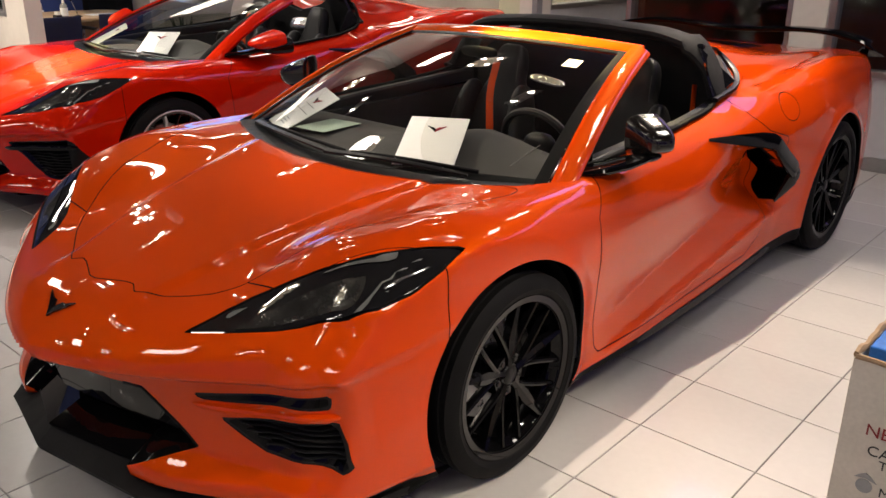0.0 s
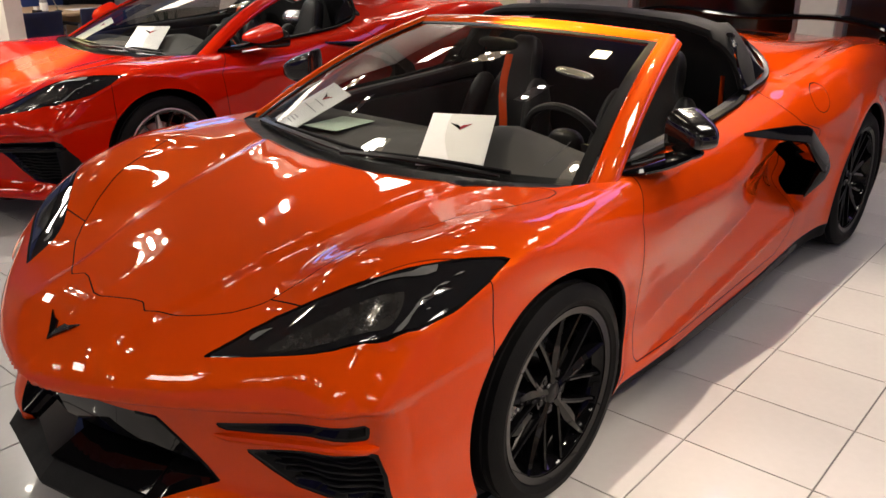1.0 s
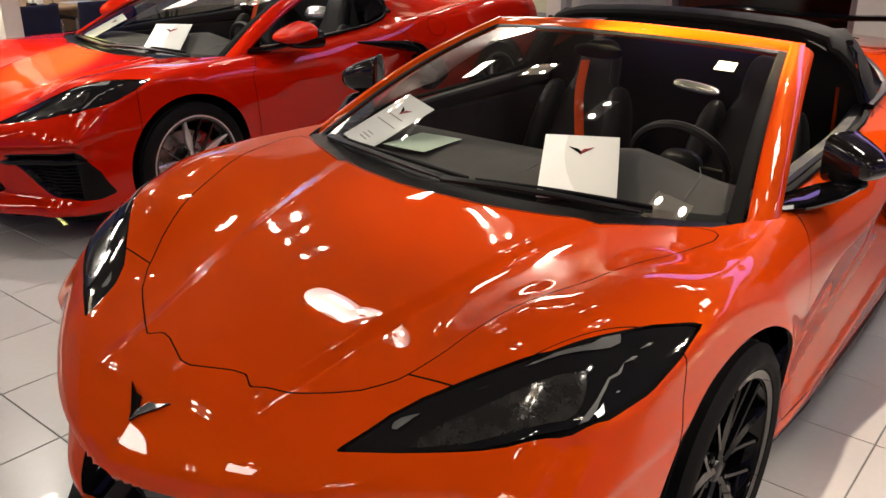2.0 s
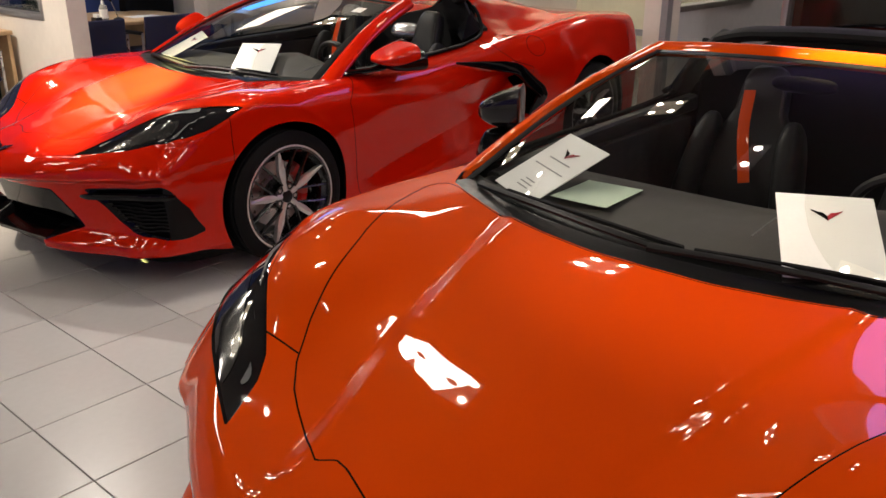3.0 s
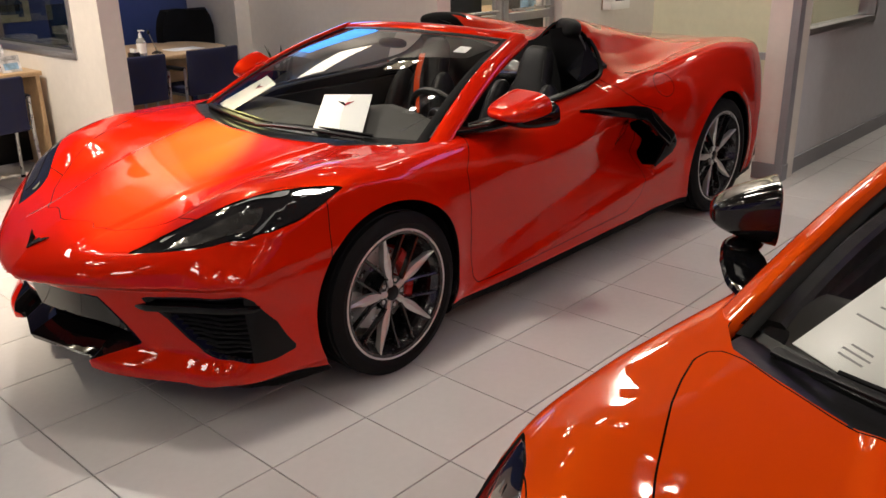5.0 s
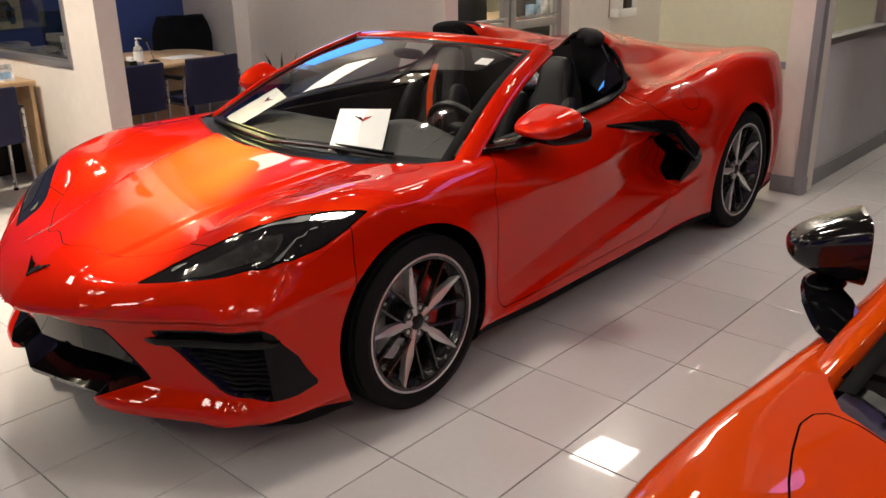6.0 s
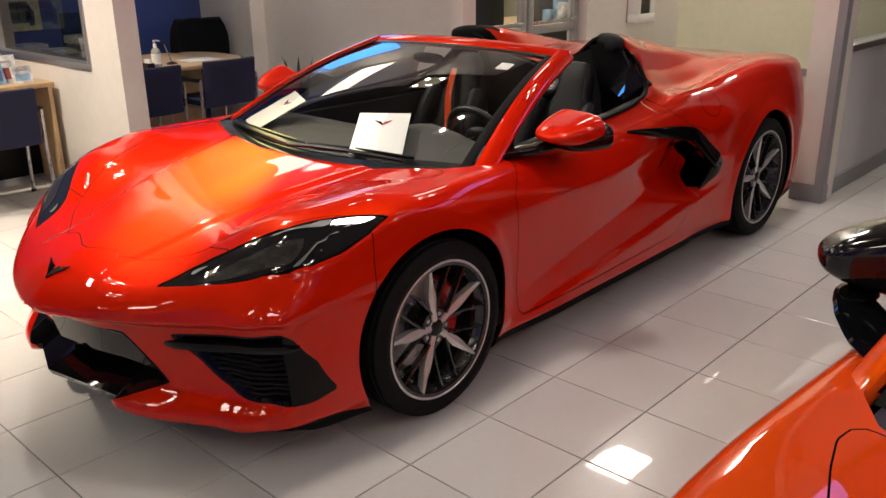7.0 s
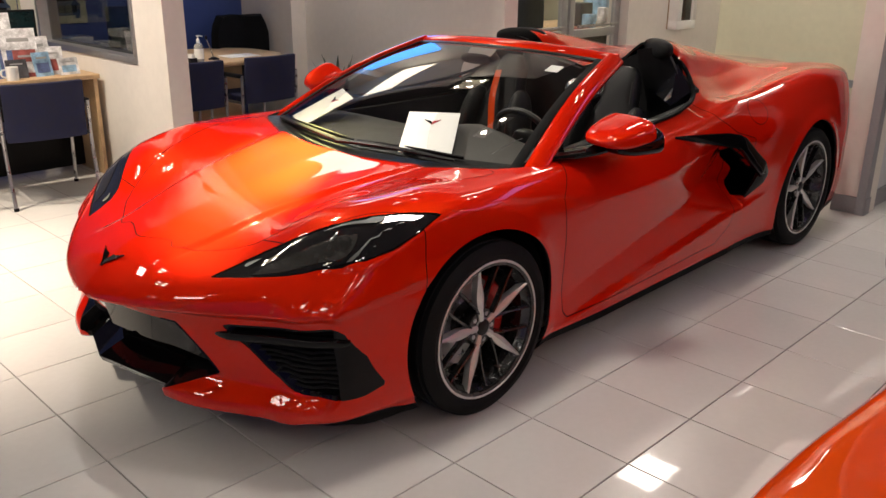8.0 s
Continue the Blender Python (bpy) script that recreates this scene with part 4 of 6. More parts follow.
def build_car(name, at, paint, coupe, label):
    car = thing(name, pose(at[0], at[1], 0), label, "car", "sports cars on show")
    rear = TOP_COUPE if coupe else TOP_OPEN
    trim = GLOSS_BLACK
    skin = body_skin(rear)
    inner = skin.kept(on_plan(CABIN)(skin.V) * -1 - 0.01)
    # openings
    for yc, zc, r in ((0.0, RF, ARCH_F), (WB, RR, ARCH_R)):
        hole = lambda V, yc=yc, zc=zc, r=r: np.maximum(np.hypot(V[:, 1] - yc, V[:, 2] - zc) - r, 0.45 - np.abs(V[:, 0]))
        skin = skin.kept(hole(skin.V))
        inner = inner.kept(hole(inner.V) - 0.004)
    duct = on_side(DUCT, 0.5)
    grille = on_front(GRILLE)
    vents = [on_front(VENT_TOP), on_front(VENT_LOW)] if coupe else [None, on_front(VENT_WHOLE)]
    _, skin = skin.split(on_plan(CABIN), 0.0)
    cut = {}
    for key, fld in (("duct", duct), ("grille", grille), ("vent_top", vents[0]), ("vent_low", vents[1])):
        if fld is None:
            continue
        cut[key], skin = skin.split(fld, 0.0)
        _, inner = inner.split(fld, -0.003)
    inner.pushed(-0.014).link("inner_shell", VOID, car, "black inner shell under the panels", rim=0)
    lens, skin = skin.split(on_plan(HEADLIGHT), 0.003)
    lens = lens.kept(lens.V[:, 2] - 0.4)
    under, skin = skin.split(lambda V: 0.150 + 0.032 * ramp(-0.32, -0.50, V[:, 1]) - V[:, 2] + 0.02 * np.clip((V[:, 1] + 0.3) / 0.4, 0, 1) + (0.04 if coupe else 0.0) * ramp(1.2, 2.2, V[:, 1]), 0.0)
    under.link("underbody", VOID, car, "black underbody and sill edge", rim=0)
    hood, skin = skin.split(lambda V: np.minimum(on_plan(HOOD)(V), V[:, 2] - 0.5), 0.0019)
    door, skin = skin.split(on_side(DOOR, 0.6), 0.0020)
    bumper, skin = skin.split(lambda V: -0.60 + 0.31 * ramp(0.58, 0.88, np.abs(V[:, 0])) - V[:, 1], 0.002)
    fuel, skin = skin.split(lambda V: np.minimum(on_side(FUEL, 0.5)(V), V[:, 0]), 0.002)
    if coupe:
        hatch, skin = skin.split(lambda V: np.minimum(on_plan([(-0.2, 1.80), (0.40, 1.80), (0.38, 2.3), (0.33, 3.0), (0.30, 3.2), (-0.2, 3.2)])(V), V[:, 2] - 0.9), 0.003)
        hatch.pushed(-0.003).link("rear_hatch_glass", TINTED, car, "dark rear hatch glass")
    tail, skin = skin.split(lambda V: V[:, 1] - 3.22, 0.002)
    hood.link("hood", paint, car)
    bumper.link("front_bumper", paint, car)
    skin.link("body_side", paint, car)
    tail.link("rear_bumper", paint, car)
    fuel.link("fuel_door", paint, car)
    for sgn in (1, -1):
        door.kept(door.V[:, 0] * sgn).link("door", paint, car)
        one = lens.kept(lens.V[:, 0] * sgn)
        lamp = one.pushed(-0.003).link("headlight", LENS, car, "smoked angular headlight")
        # a long light strip, two thin guides and a dark cup inside the lens
        for nm, poly, mt, lb in (
            ("light_strip", [(0.520, -0.727), (0.546, -0.668), (0.669, -0.553), (0.801, -0.407), (0.818, -0.365), (0.796, -0.358), (0.772, -0.422), (0.644, -0.582), (0.510, -0.694)], LAMP_GREY, "pale grey light strip"),
            ("light_guide", [(0.836, -0.543), (0.842, -0.50), (0.838, -0.444), (0.849, -0.37), (0.861, -0.312), (0.856, -0.312), (0.842, -0.37), (0.829, -0.444), (0.832, -0.50), (0.825, -0.545)], LAMP_GREY, "thin silver light guide"),
            ("light_guide", [(0.848, -0.525), (0.853, -0.47), (0.857, -0.42), (0.853, -0.42), (0.848, -0.47), (0.842, -0.527)], LAMP_GREY, "thin silver light guide"),
            ("lamp_cup", [(0.56, -0.735), (0.60, -0.665), (0.70, -0.565), (0.795, -0.465), (0.815, -0.50), (0.815, -0.545), (0.74, -0.615), (0.66, -0.675)], LAMP_CUP, "dark grey lamp housing"),
        ):
            piece = one.kept(outline(poly, np.abs(one.V[:, 0]), one.V[:, 1]))
            piece.pushed(0.0008 if mt is LAMP_GREY else -0.0015).link(nm, mt, lamp, lb, rim=0)
    # pockets behind the openings
    mouth(car, rear)
    for key, shape in (("vent_top", VENT_TOP), ("vent_low", VENT_LOW)) if coupe else (("vent_low", VENT_WHOLE),):
        for sgn in (1, -1):
            one = cut[key].kept(cut[key].V[:, 0] * sgn)
            fld = outline(shape, np.abs(one.V[:, 0]), one.V[:, 2])
            one.pushed(-0.05).link("vent_pocket", VOID, car, rim=-0.05)
            one.kept(0.007 - fld).pushed(-0.002).link("vent_surround", GLOSS_BLACK, car, rim=0.04)
            for i in range(8):
                z = 0.292 + 0.0165 * i
                xs = np.linspace(0.52, 0.92, 60)
                ok = xs[outline(shape, xs, np.full(60, z)) > 0.004]
                if key == "vent_top" or len(ok) < 6:
                    continue
                ys = front_y(ok, np.full(len(ok), z), rear) + 0.022 + 0.004 * (i % 2)
                path = [(sgn * x, y, z + 0.0025 * math.sin(x * 70 + i)) for x, y in zip(ok, ys)]
                part("vent_slat", sweep(path[::4] + path[-1:], 0.007, 0.0028, n=6), MATT_BLACK, car)
            if key == "vent_low" and not coupe:
                fin = one.kept(one.V[:, 1] + 0.618)
                fin.pushed(0.003).link("vent_fin", SATIN_BLACK, car, "satin black intake edge")
    for sgn in (1, -1):
        bx, bz = np.array([0.475, 0.59, 0.715, 0.80, 0.84 if coupe else 0.875]), np.array([0.420, 0.425, 0.429, 0.432, 0.432] if coupe else [0.428, 0.436, 0.445, 0.450, 0.450])
        blade = [(sgn * x, y + 0.011, z) for x, y, z in zip(bx, front_y(bx, bz, rear), bz)]
        part("vent_blade", sweep(smoothed(blade, 16), 0.026, 0.010 if coupe else 0.016, n=10, taper=[0.25, 0.7] + [1.0] * 13 + [0.5]), paint if coupe else GLOSS_BLACK, car)
    if coupe:
        splitter(car, rear)
        for sgn in (1, -1):
            skirt = [(sgn * x, y, z) for x, y, z in ((0.870, 0.42, 0.160), (0.892, 0.9, 0.155), (0.888, 1.5, 0.158), (0.865, 2.2, 0.180))]
            part("side_skirt", sweep(smoothed(skirt, 20), 0.032, 0.024, n=10, taper=[0.3, 0.7] + [1.0] * 16 + [0.8, 0.4]), SATIN_BLACK, car, "black carbon-look side skirt")
    by = front_y(np.array([0.0, 0.0]), np.array([0.565, 0.605]), rear)
    tilt = math.degrees(math.atan2(0.04, by[1] - by[0]))
    winged_badge("nose_badge", pose(0, (by[0] + by[1]) / 2 - 0.003, 0.587, tilt, 0, 0), car, 0.95, GLOSS_BLACK, DARK_ALLOY)
    # wheel wells and wheels
    for yc, r, rz in ((0.0, ARCH_F, RF), (WB, ARCH_R, RR)):
        for sgn in (1, -1):
            bm = revolve([(r + 0.004, 0.0), (r + 0.004, 0.40), (0.0, 0.40)], n=48)
            bmesh.ops.transform(bm, matrix=Matrix.Translation((sgn * 0.90, yc, rz)) @ (Matrix.Rotation(math.pi, 4, "Z") if sgn > 0 else Matrix()), verts=bm.verts)
            bmesh.ops.delete(bm, geom=[v for v in bm.verts if v.co.z < 0.10], context="VERTS")
            part("wheel_well", bm, VOID, car, "black wheel-arch liner")
    finish = (GLOSS_BLACK, GLOSS_BLACK, GLOSS_BLACK) if coupe else (DARK_ALLOY, DARK_ALLOY, ALLOY)
    for yc, r, rr, wd, tag in ((0.0, RF, 0.250, 0.245, "front_wheel"), (WB, RR, 0.262, 0.290, "rear_wheel")):
        for sgn in (1, -1):
            x = sgn * (0.955 - wd / 2)
            turn = Matrix.Translation((x, yc, r)) @ (Matrix() if sgn > 0 else Matrix.Rotation(math.pi, 4, "Z")) @ Matrix.Rotation(math.radians(0 if coupe else 6), 4, "X")
            put_wheel(car, tag, turn, r, rr, wd, finish[0], finish[1], finish[2], SATIN_BLACK if coupe else CALIPER)
    # boomerang blade round the side intake
    for sgn in (1, -1):
        keys = ((0.876, 1.30, 0.826), (0.906, 1.50, 0.797), (0.932, 1.69, 0.768), (0.946, 1.785, 0.749), (0.953, 1.825, 0.730), (0.962, 1.93, 0.650), (0.968, 2.037, 0.580), (0.968, 2.052, 0.558), (0.960, 2.037, 0.525), (0.925, 1.965, 0.432))
        path, wide = [], []
        for (a, ka), (b, kb) in zip(list(zip(keys, BLADE_W)), list(zip(keys, BLADE_W))[1:]):
            for u in (0.0, 0.25, 0.5, 0.75):
                path.append(tuple(np.array(a) * (1 - u) + np.array(b) * u))
                wide.append(ka * (1 - u) + kb * u)
        path, wide = [(sgn * x, y, z) for x, y, z in path + [keys[-1]]], wide + [BLADE_W[-1]]
        part("intake_blade", sweep(path, 0.036, 0.012, up=(sgn * 1.0, 0, 0.25), n=12, power=0.35, taper=wide), trim, car, "gloss black boomerang intake blade")
        bm = box(sgn * 0.70 - 0.17, sgn * 0.70 + 0.17, 1.78, 2.33, 0.405, 0.762)
        bmesh.ops.delete(bm, geom=[f for f in bm.faces if f.calc_center_median().y < 1.79 or abs(f.calc_center_median().x) > 0.86], context="FACES")
        part("intake_duct", bm, VOID, car, "dark intake duct", smooth=False)
    # windscreen, pillars, header
    n_s, n_t = 33, 17
    pts = [glass_point(-1 + 2 * j / (n_s - 1), 0.0 + 0.97 * i / (n_t - 1)) for i in range(n_t) for j in range(n_s)]
    screen = part("windscreen", sheet(pts, n_t, n_s), WINDSCREEN, car, "large raked windscreen")
    screen.visible_shadow = False
    for sgn in (1, -1):
        edge = [glass_point(sgn * 1.04, t) + Vector((0, 0.012, -0.004)) for t in np.linspace(-0.03, 1.0, 18)]
        part("windscreen_pillar", sweep(edge, 0.042, 0.022, up=(sgn * 0.55, -0.35, 0.75), n=14, power=0.75), paint, car)
        seal = [glass_point(sgn * 0.968, t) + Vector((0, 0, 0.002)) for t in np.linspace(0.0, 0.96, 14)]
        part("glass_seal", sweep(seal, 0.020, 0.003, up=(sgn * 0.3, -0.35, 0.85), n=8), VOID, car)
        belt = ((0.80, 0.40, 0.848), (0.798, 0.9, 0.868), (0.778, 1.3, 0.888), (0.758, 1.55, 0.912), (0.700, 1.745, 0.965))
        if not coupe:
            belt += ((0.650, 1.785, 1.022), (0.585, 1.806, 1.090), (0.50, 1.806, 1.14))
        part("window_seal", sweep(smoothed([(sgn * x, y, z) for x, y, z in belt], 34), 0.011, 0.008, n=8), VOID, car, "black window seal")
        tri = prism([(0.36, 0.835), (0.60, 0.86), (0.60, 0.945), (0.56, 0.93)], sgn * 0.770, sgn * 0.782, "yz")
        part("mirror_quarter", tri, GLOSS_BLACK, car, "black mirror sail panel", smooth=False)
    head = [glass_point(s, 1.0) + Vector((0, 0.012, -0.004)) for s in np.linspace(-1.05, 1.05, 25)]
    part("windscreen_header", sweep(head, 0.040, 0.020, up=(0, -0.35, 0.9), n=14, power=0.75), paint, car)
    low_band = [glass_point(s, t) + Vector((0, 0.003, -0.006)) for t in (0.004, 0.022, 0.040) for s in np.linspace(-0.97, 0.97, 27)]
    part("lower_glass_band", sheet(low_band, 3, 27, 0.001), SATIN_BLACK, car, "black band along the foot of the windscreen")
    frit = [glass_point(s, 0.955) + Vector((0, 0, 0.001)) for s in np.linspace(-0.98, 0.98, 25)]
    part("header_band", sweep(frit, 0.012, 0.003, up=(0, -0.35, 0.9), n=8), SATIN_BLACK, car)
    cowl = []
    for k in np.linspace(0, 1, 5):
        for x in np.linspace(-0.76, 0.76, 29):
            cowl.append((x, hood_edge(x) * (1 - k) + (screen_base(x) + 0.048) * k + 0.003, 0.806 + 0.028 * (x / 0.72) ** 2 + (0.024 - 0.036 * (x / 0.72) ** 2) * k))
    part("cowl_panel", sheet(cowl, 5, 29, 0.008), SATIN_BLACK, car, "black plastic cowl")
    rise = Vector((0, -0.35, 0.9)).normalized()
    for s0, s1 in ((-0.86, 0.03), (-0.03, 0.70)):
        q = np.linspace(0, 1, 12)
        arm = [glass_point(s0 + (s1 - s0) * k, 0.004 + 0.012 * math.sin(math.pi * k)) + rise * (0.010 + 0.008 * math.sin(math.pi * k)) for k in q]
        wiper = part("wiper", sweep(arm, 0.010, 0.006, up=rise, n=8, taper=[1.3, 1.2] + [1.0] * 8 + [0.8, 0.5]), SATIN_BLACK, car, "black wiper arm")
        blade = [glass_point(s0 + (s1 - s0) * (0.18 + 0.86 * k), 0.030 + 0.014 * math.sin(math.pi * k)) + rise * 0.007 for k in q]
        part("wiper_blade", sweep(blade, 0.005, 0.007, up=rise, n=8), RUBBER, wiper)
    for sgn in (-1,):
        pts = []
        for t in np.linspace(0, 1, 5):
            for k in np.linspace(0, 1, 9):
                low, high = Vector((0.786 - 0.03 * k, 0.56 + 1.05 * k, 0.862 + 0.045 * k)), Vector((0.612 + 0.03 * k, 1.15 + 0.47 * k, 1.158 - 0.035 * k))
                pts.append(low.lerp(high, t) + Vector((0.02 * math.sin(math.pi * t), 0, 0)))
        part("side_window", sheet([(sgn * p.x, p.y, p.z) for p in pts], 5, 9), SIDE_GLASS, car, "raised tinted side window").visible_shadow = False
    part("rear_view_mirror", ball((0, 0.93, 1.125), (0.095, 0.018, 0.024), power=0.7), VOID, car)
    part("windscreen_sticker", sheet([glass_point(s, t) + Vector((0, 0.004, -0.004)) for t in (0.765, 0.835) for s in (0.68, 0.775)], 2, 2, 0.001), PAPER, car, "small white sticker inside the glass", smooth=False)
    if coupe:
        c = glass_point(0.62, 0.68) + Vector((0, 0.045, -0.035))
        part("visor_lamp", ball(c, (0.075, 0.022, 0.010), turn=pose(0, 0, 0, 20, 8, 6), power=0.7), SILVER_WRAP, car, "small silver lamp unit behind the windscreen")
    # mirrors
    for sgn in (1, -1):
        shell = ball((0, 0, 0), (0.125, 0.125, 0.070), n=40, power=0.50 if coupe else 0.62)
        for v in shell.verts:
            k = min(1.0, max(0.0, (v.co.y + 0.125) / 0.20))
            v.co.z = v.co.z * (0.30 + 0.70 * k ** 0.7) + 0.012 * k
            v.co.x = v.co.x * (0.62 + 0.38 * k ** 0.8) + 0.018 * (1 - k)
            if v.co.y > 0.06:
                v.co.y = 0.06 + (v.co.y - 0.06) * 0.2
        bmesh.ops.scale(shell, vec=((0.60, 0.66, 1.04) if sgn > 0 else (0.72, 0.80, 1.16)) if coupe else (1.18, 1.10, 0.88) if sgn > 0 else (0.74, 0.95, 1.16), verts=shell.verts)
        if sgn < 0:
            bmesh.ops.scale(shell, vec=(-1, 1, 1), verts=shell.verts)
        # the coupe's mirrors are folded back along the doors
        at_m = pose(sgn * 0.925, 0.722, 0.930 if sgn > 0 else 0.955, 0, 0, sgn * 62) if coupe else pose(0.937, 0.738, 0.926, 4, 0, -12) if sgn > 0 else pose(-0.940, 0.745, 0.930, 4, 24, 12)
        bmesh.ops.transform(shell, matrix=at_m, verts=shell.verts)
        if coupe:
            low = ball((sgn * 0.932, 0.700, 0.882), (0.045, 0.065, 0.018), n=18)
        else:
            # a black foot under the shell that wraps round to its rear corner
            low = shell.copy()
            mid = at_m.translation
            for v in low.verts:
                v.co = mid + (v.co - mid) * 0.96 + Vector((sgn * 0.020, 0.042, -0.030))
        mirror = part("door_mirror", shell, CARBON if coupe else RED, car, "" if not coupe else "glossy carbon-grey door mirror")
        arm = [(sgn * x, y, z) for x, y, z in (((0.800, 0.49, 0.846), (0.85, 0.555, 0.853), (0.90, 0.63, 0.868), (0.945, 0.69, 0.886)) if coupe else ((0.775, 0.47, 0.852), (0.84, 0.57, 0.862), (0.90, 0.67, 0.876), (0.94, 0.74, 0.892)))]
        part("mirror_arm", sweep(smoothed(arm, 10), 0.055, 0.014, n=10, taper=[0.8, 0.9, 1, 1, 1, 1, 1, 0.9, 0.8, 0.6]), GLOSS_BLACK, mirror, "black mirror arm")
        part("mirror_base", low, GLOSS_BLACK, mirror)
    cabin_fittings(car, coupe, paint)
    rear_fittings(car, coupe, paint)
    return car


def cabin_fittings(car, coupe, paint):
    part("cabin_floor", box(-0.74, 0.74, 0.25, 1.78, 0.16, 0.20), MATT_BLACK, car)
    for sgn in (1, -1):
        card = sweep(smoothed([(sgn * 0.735, 0.42, 0.80), (sgn * 0.745, 0.9, 0.835), (sgn * 0.735, 1.35, 0.855), (sgn * 0.70, 1.70, 0.88)], 14), 0.03, 0.035, n=10)
        part("door_card_top", card, LEATHER, car)
        part("door_card", box(sgn * 0.72 - 0.03, sgn * 0.72 + 0.03, 0.35, 1.70, 0.20, 0.82, 0.01), MATT_BLACK, car)
    # dashboard
    rows = []
    for k in range(9):
        t = k / 8
        for j in range(21):
            x = -0.74 + 1.48 * j / 20
            y = screen_base(x) + 0.055 + t * (0.72 - screen_base(x))
            z = 0.815 - 0.015 * (x / 0.74) ** 2 + 0.035 * math.sin(math.pi * min(1, t * 1.1)) + (0.075 * math.exp(-(((x - 0.36) / 0.17) ** 2)) * max(0, math.sin(math.pi * (t * 0.9))) ** 2) - 0.10 * max(0, t - 0.85) / 0.15
            rows.append((x, y, z))
    part("dashboard", sheet(rows, 9, 21, 0.03), SUEDE, car, "dark grey stitched dashboard")
    part("dash_front", box(-0.72, 0.72, 0.70, 0.78, 0.45, 0.74, 0.02), MATT_BLACK, car)
    for keys in (((0.14, 0.30, 0.862), (0.16, 0.50, 0.885), (0.22, 0.66, 0.87)), ((0.60, 0.38, 0.850), (0.58, 0.52, 0.872), (0.52, 0.66, 0.86))):
        part("stitch_line", sweep(smoothed(keys, 10), 0.0015, 0.0015, n=5), LAMP_GREY, car)
    ring = revolve([(0.165 + 0.016 * math.cos(a), 0.016 * math.sin(a)) for a in np.linspace(0, 2 * math.pi, 9)[:-1]], n=36, close=True)
    for v in ring.verts:
        v.co.z *= 0.93
    bmesh.ops.transform(ring, matrix=pose(0.37, 0.86, 0.80, 0, 0, 90) @ pose(0, 0, 0, 0, -22, 0), verts=ring.verts)
    wheel = part("steering_wheel", ring, LEATHER, car, "black leather steering wheel")
    part("wheel_hub", ball((0.37, 0.87, 0.79), (0.075, 0.035, 0.06), power=0.8), SATIN_BLACK, wheel)
    for sgn in (1, -1):
        part("wheel_spoke", sweep([(0.37, 0.87, 0.79), (0.37 + sgn * 0.155, 0.865, 0.785)], 0.02, 0.008, up=(0, 1, 0.2)), SATIN_BLACK, wheel)
    # seats
    for sgn in (1, -1):
        x = 0.37 * sgn
        seat = part("seat", ball((x, 1.18, 0.38), (0.235, 0.30, 0.11), power=0.6), LEATHER, car, "black leather bucket seat")
        lean = pose(0, 0, 0, 16, 0, 0)
        back = ball((0, 0, 0), (0.225, 0.075, 0.30), n=28, power=0.5)
        for v in back.verts:
            k = min(1.0, max(0.0, (v.co.z + 0.14) / 0.27))
            v.co.x *= 1 - 0.58 * k * k * (3 - 2 * k)
            v.co.y *= 1 - 0.25 * k
        bmesh.ops.transform(back, matrix=pose(x, 1.575, 0.775, -17, 0, 0), verts=back.verts)
        part("backrest", back, LEATHER, seat, "tall narrow backrest with built-in head support")
        for s2 in (1, -1):
            part("bolster", ball((x + s2 * 0.185, 1.475, 0.66), (0.05, 0.085, 0.24), turn=pose(0, 0, 0, -17, s2 * -8, 0), power=0.75), LEATHER, seat)
            seam = [(x + s2 * q, 1.475 + 0.30 * (z - 0.60), z) for q, z in ((0.13, 0.60), (0.12, 0.75), (0.085, 0.90), (0.075, 1.0))]
            part("stitch_line", sweep(smoothed(seam, 10), 0.002, 0.002, n=5), SUEDE, seat)
        belt = [(-0.405, 1.56, 0.98), (-0.385, 1.49, 0.86), (-0.33, 1.42, 0.66)] if sgn < 0 else [(0.62, 1.66, 0.97), (0.63, 1.64, 0.86), (0.64, 1.60, 0.72)]
        if sgn > 0 and not coupe:
            continue
        part("seat_belt", sweep(smoothed(belt, 10), 0.022, 0.0015, up=(0, -1, 0.4) if sgn < 0 else (1, 0, 0.2), n=6), BELT_ORANGE, seat, "orange seat belt")
    part("centre_console", box(-0.13, 0.13, 0.75, 1.62, 0.20, 0.58, 0.03), SATIN_BLACK, car)


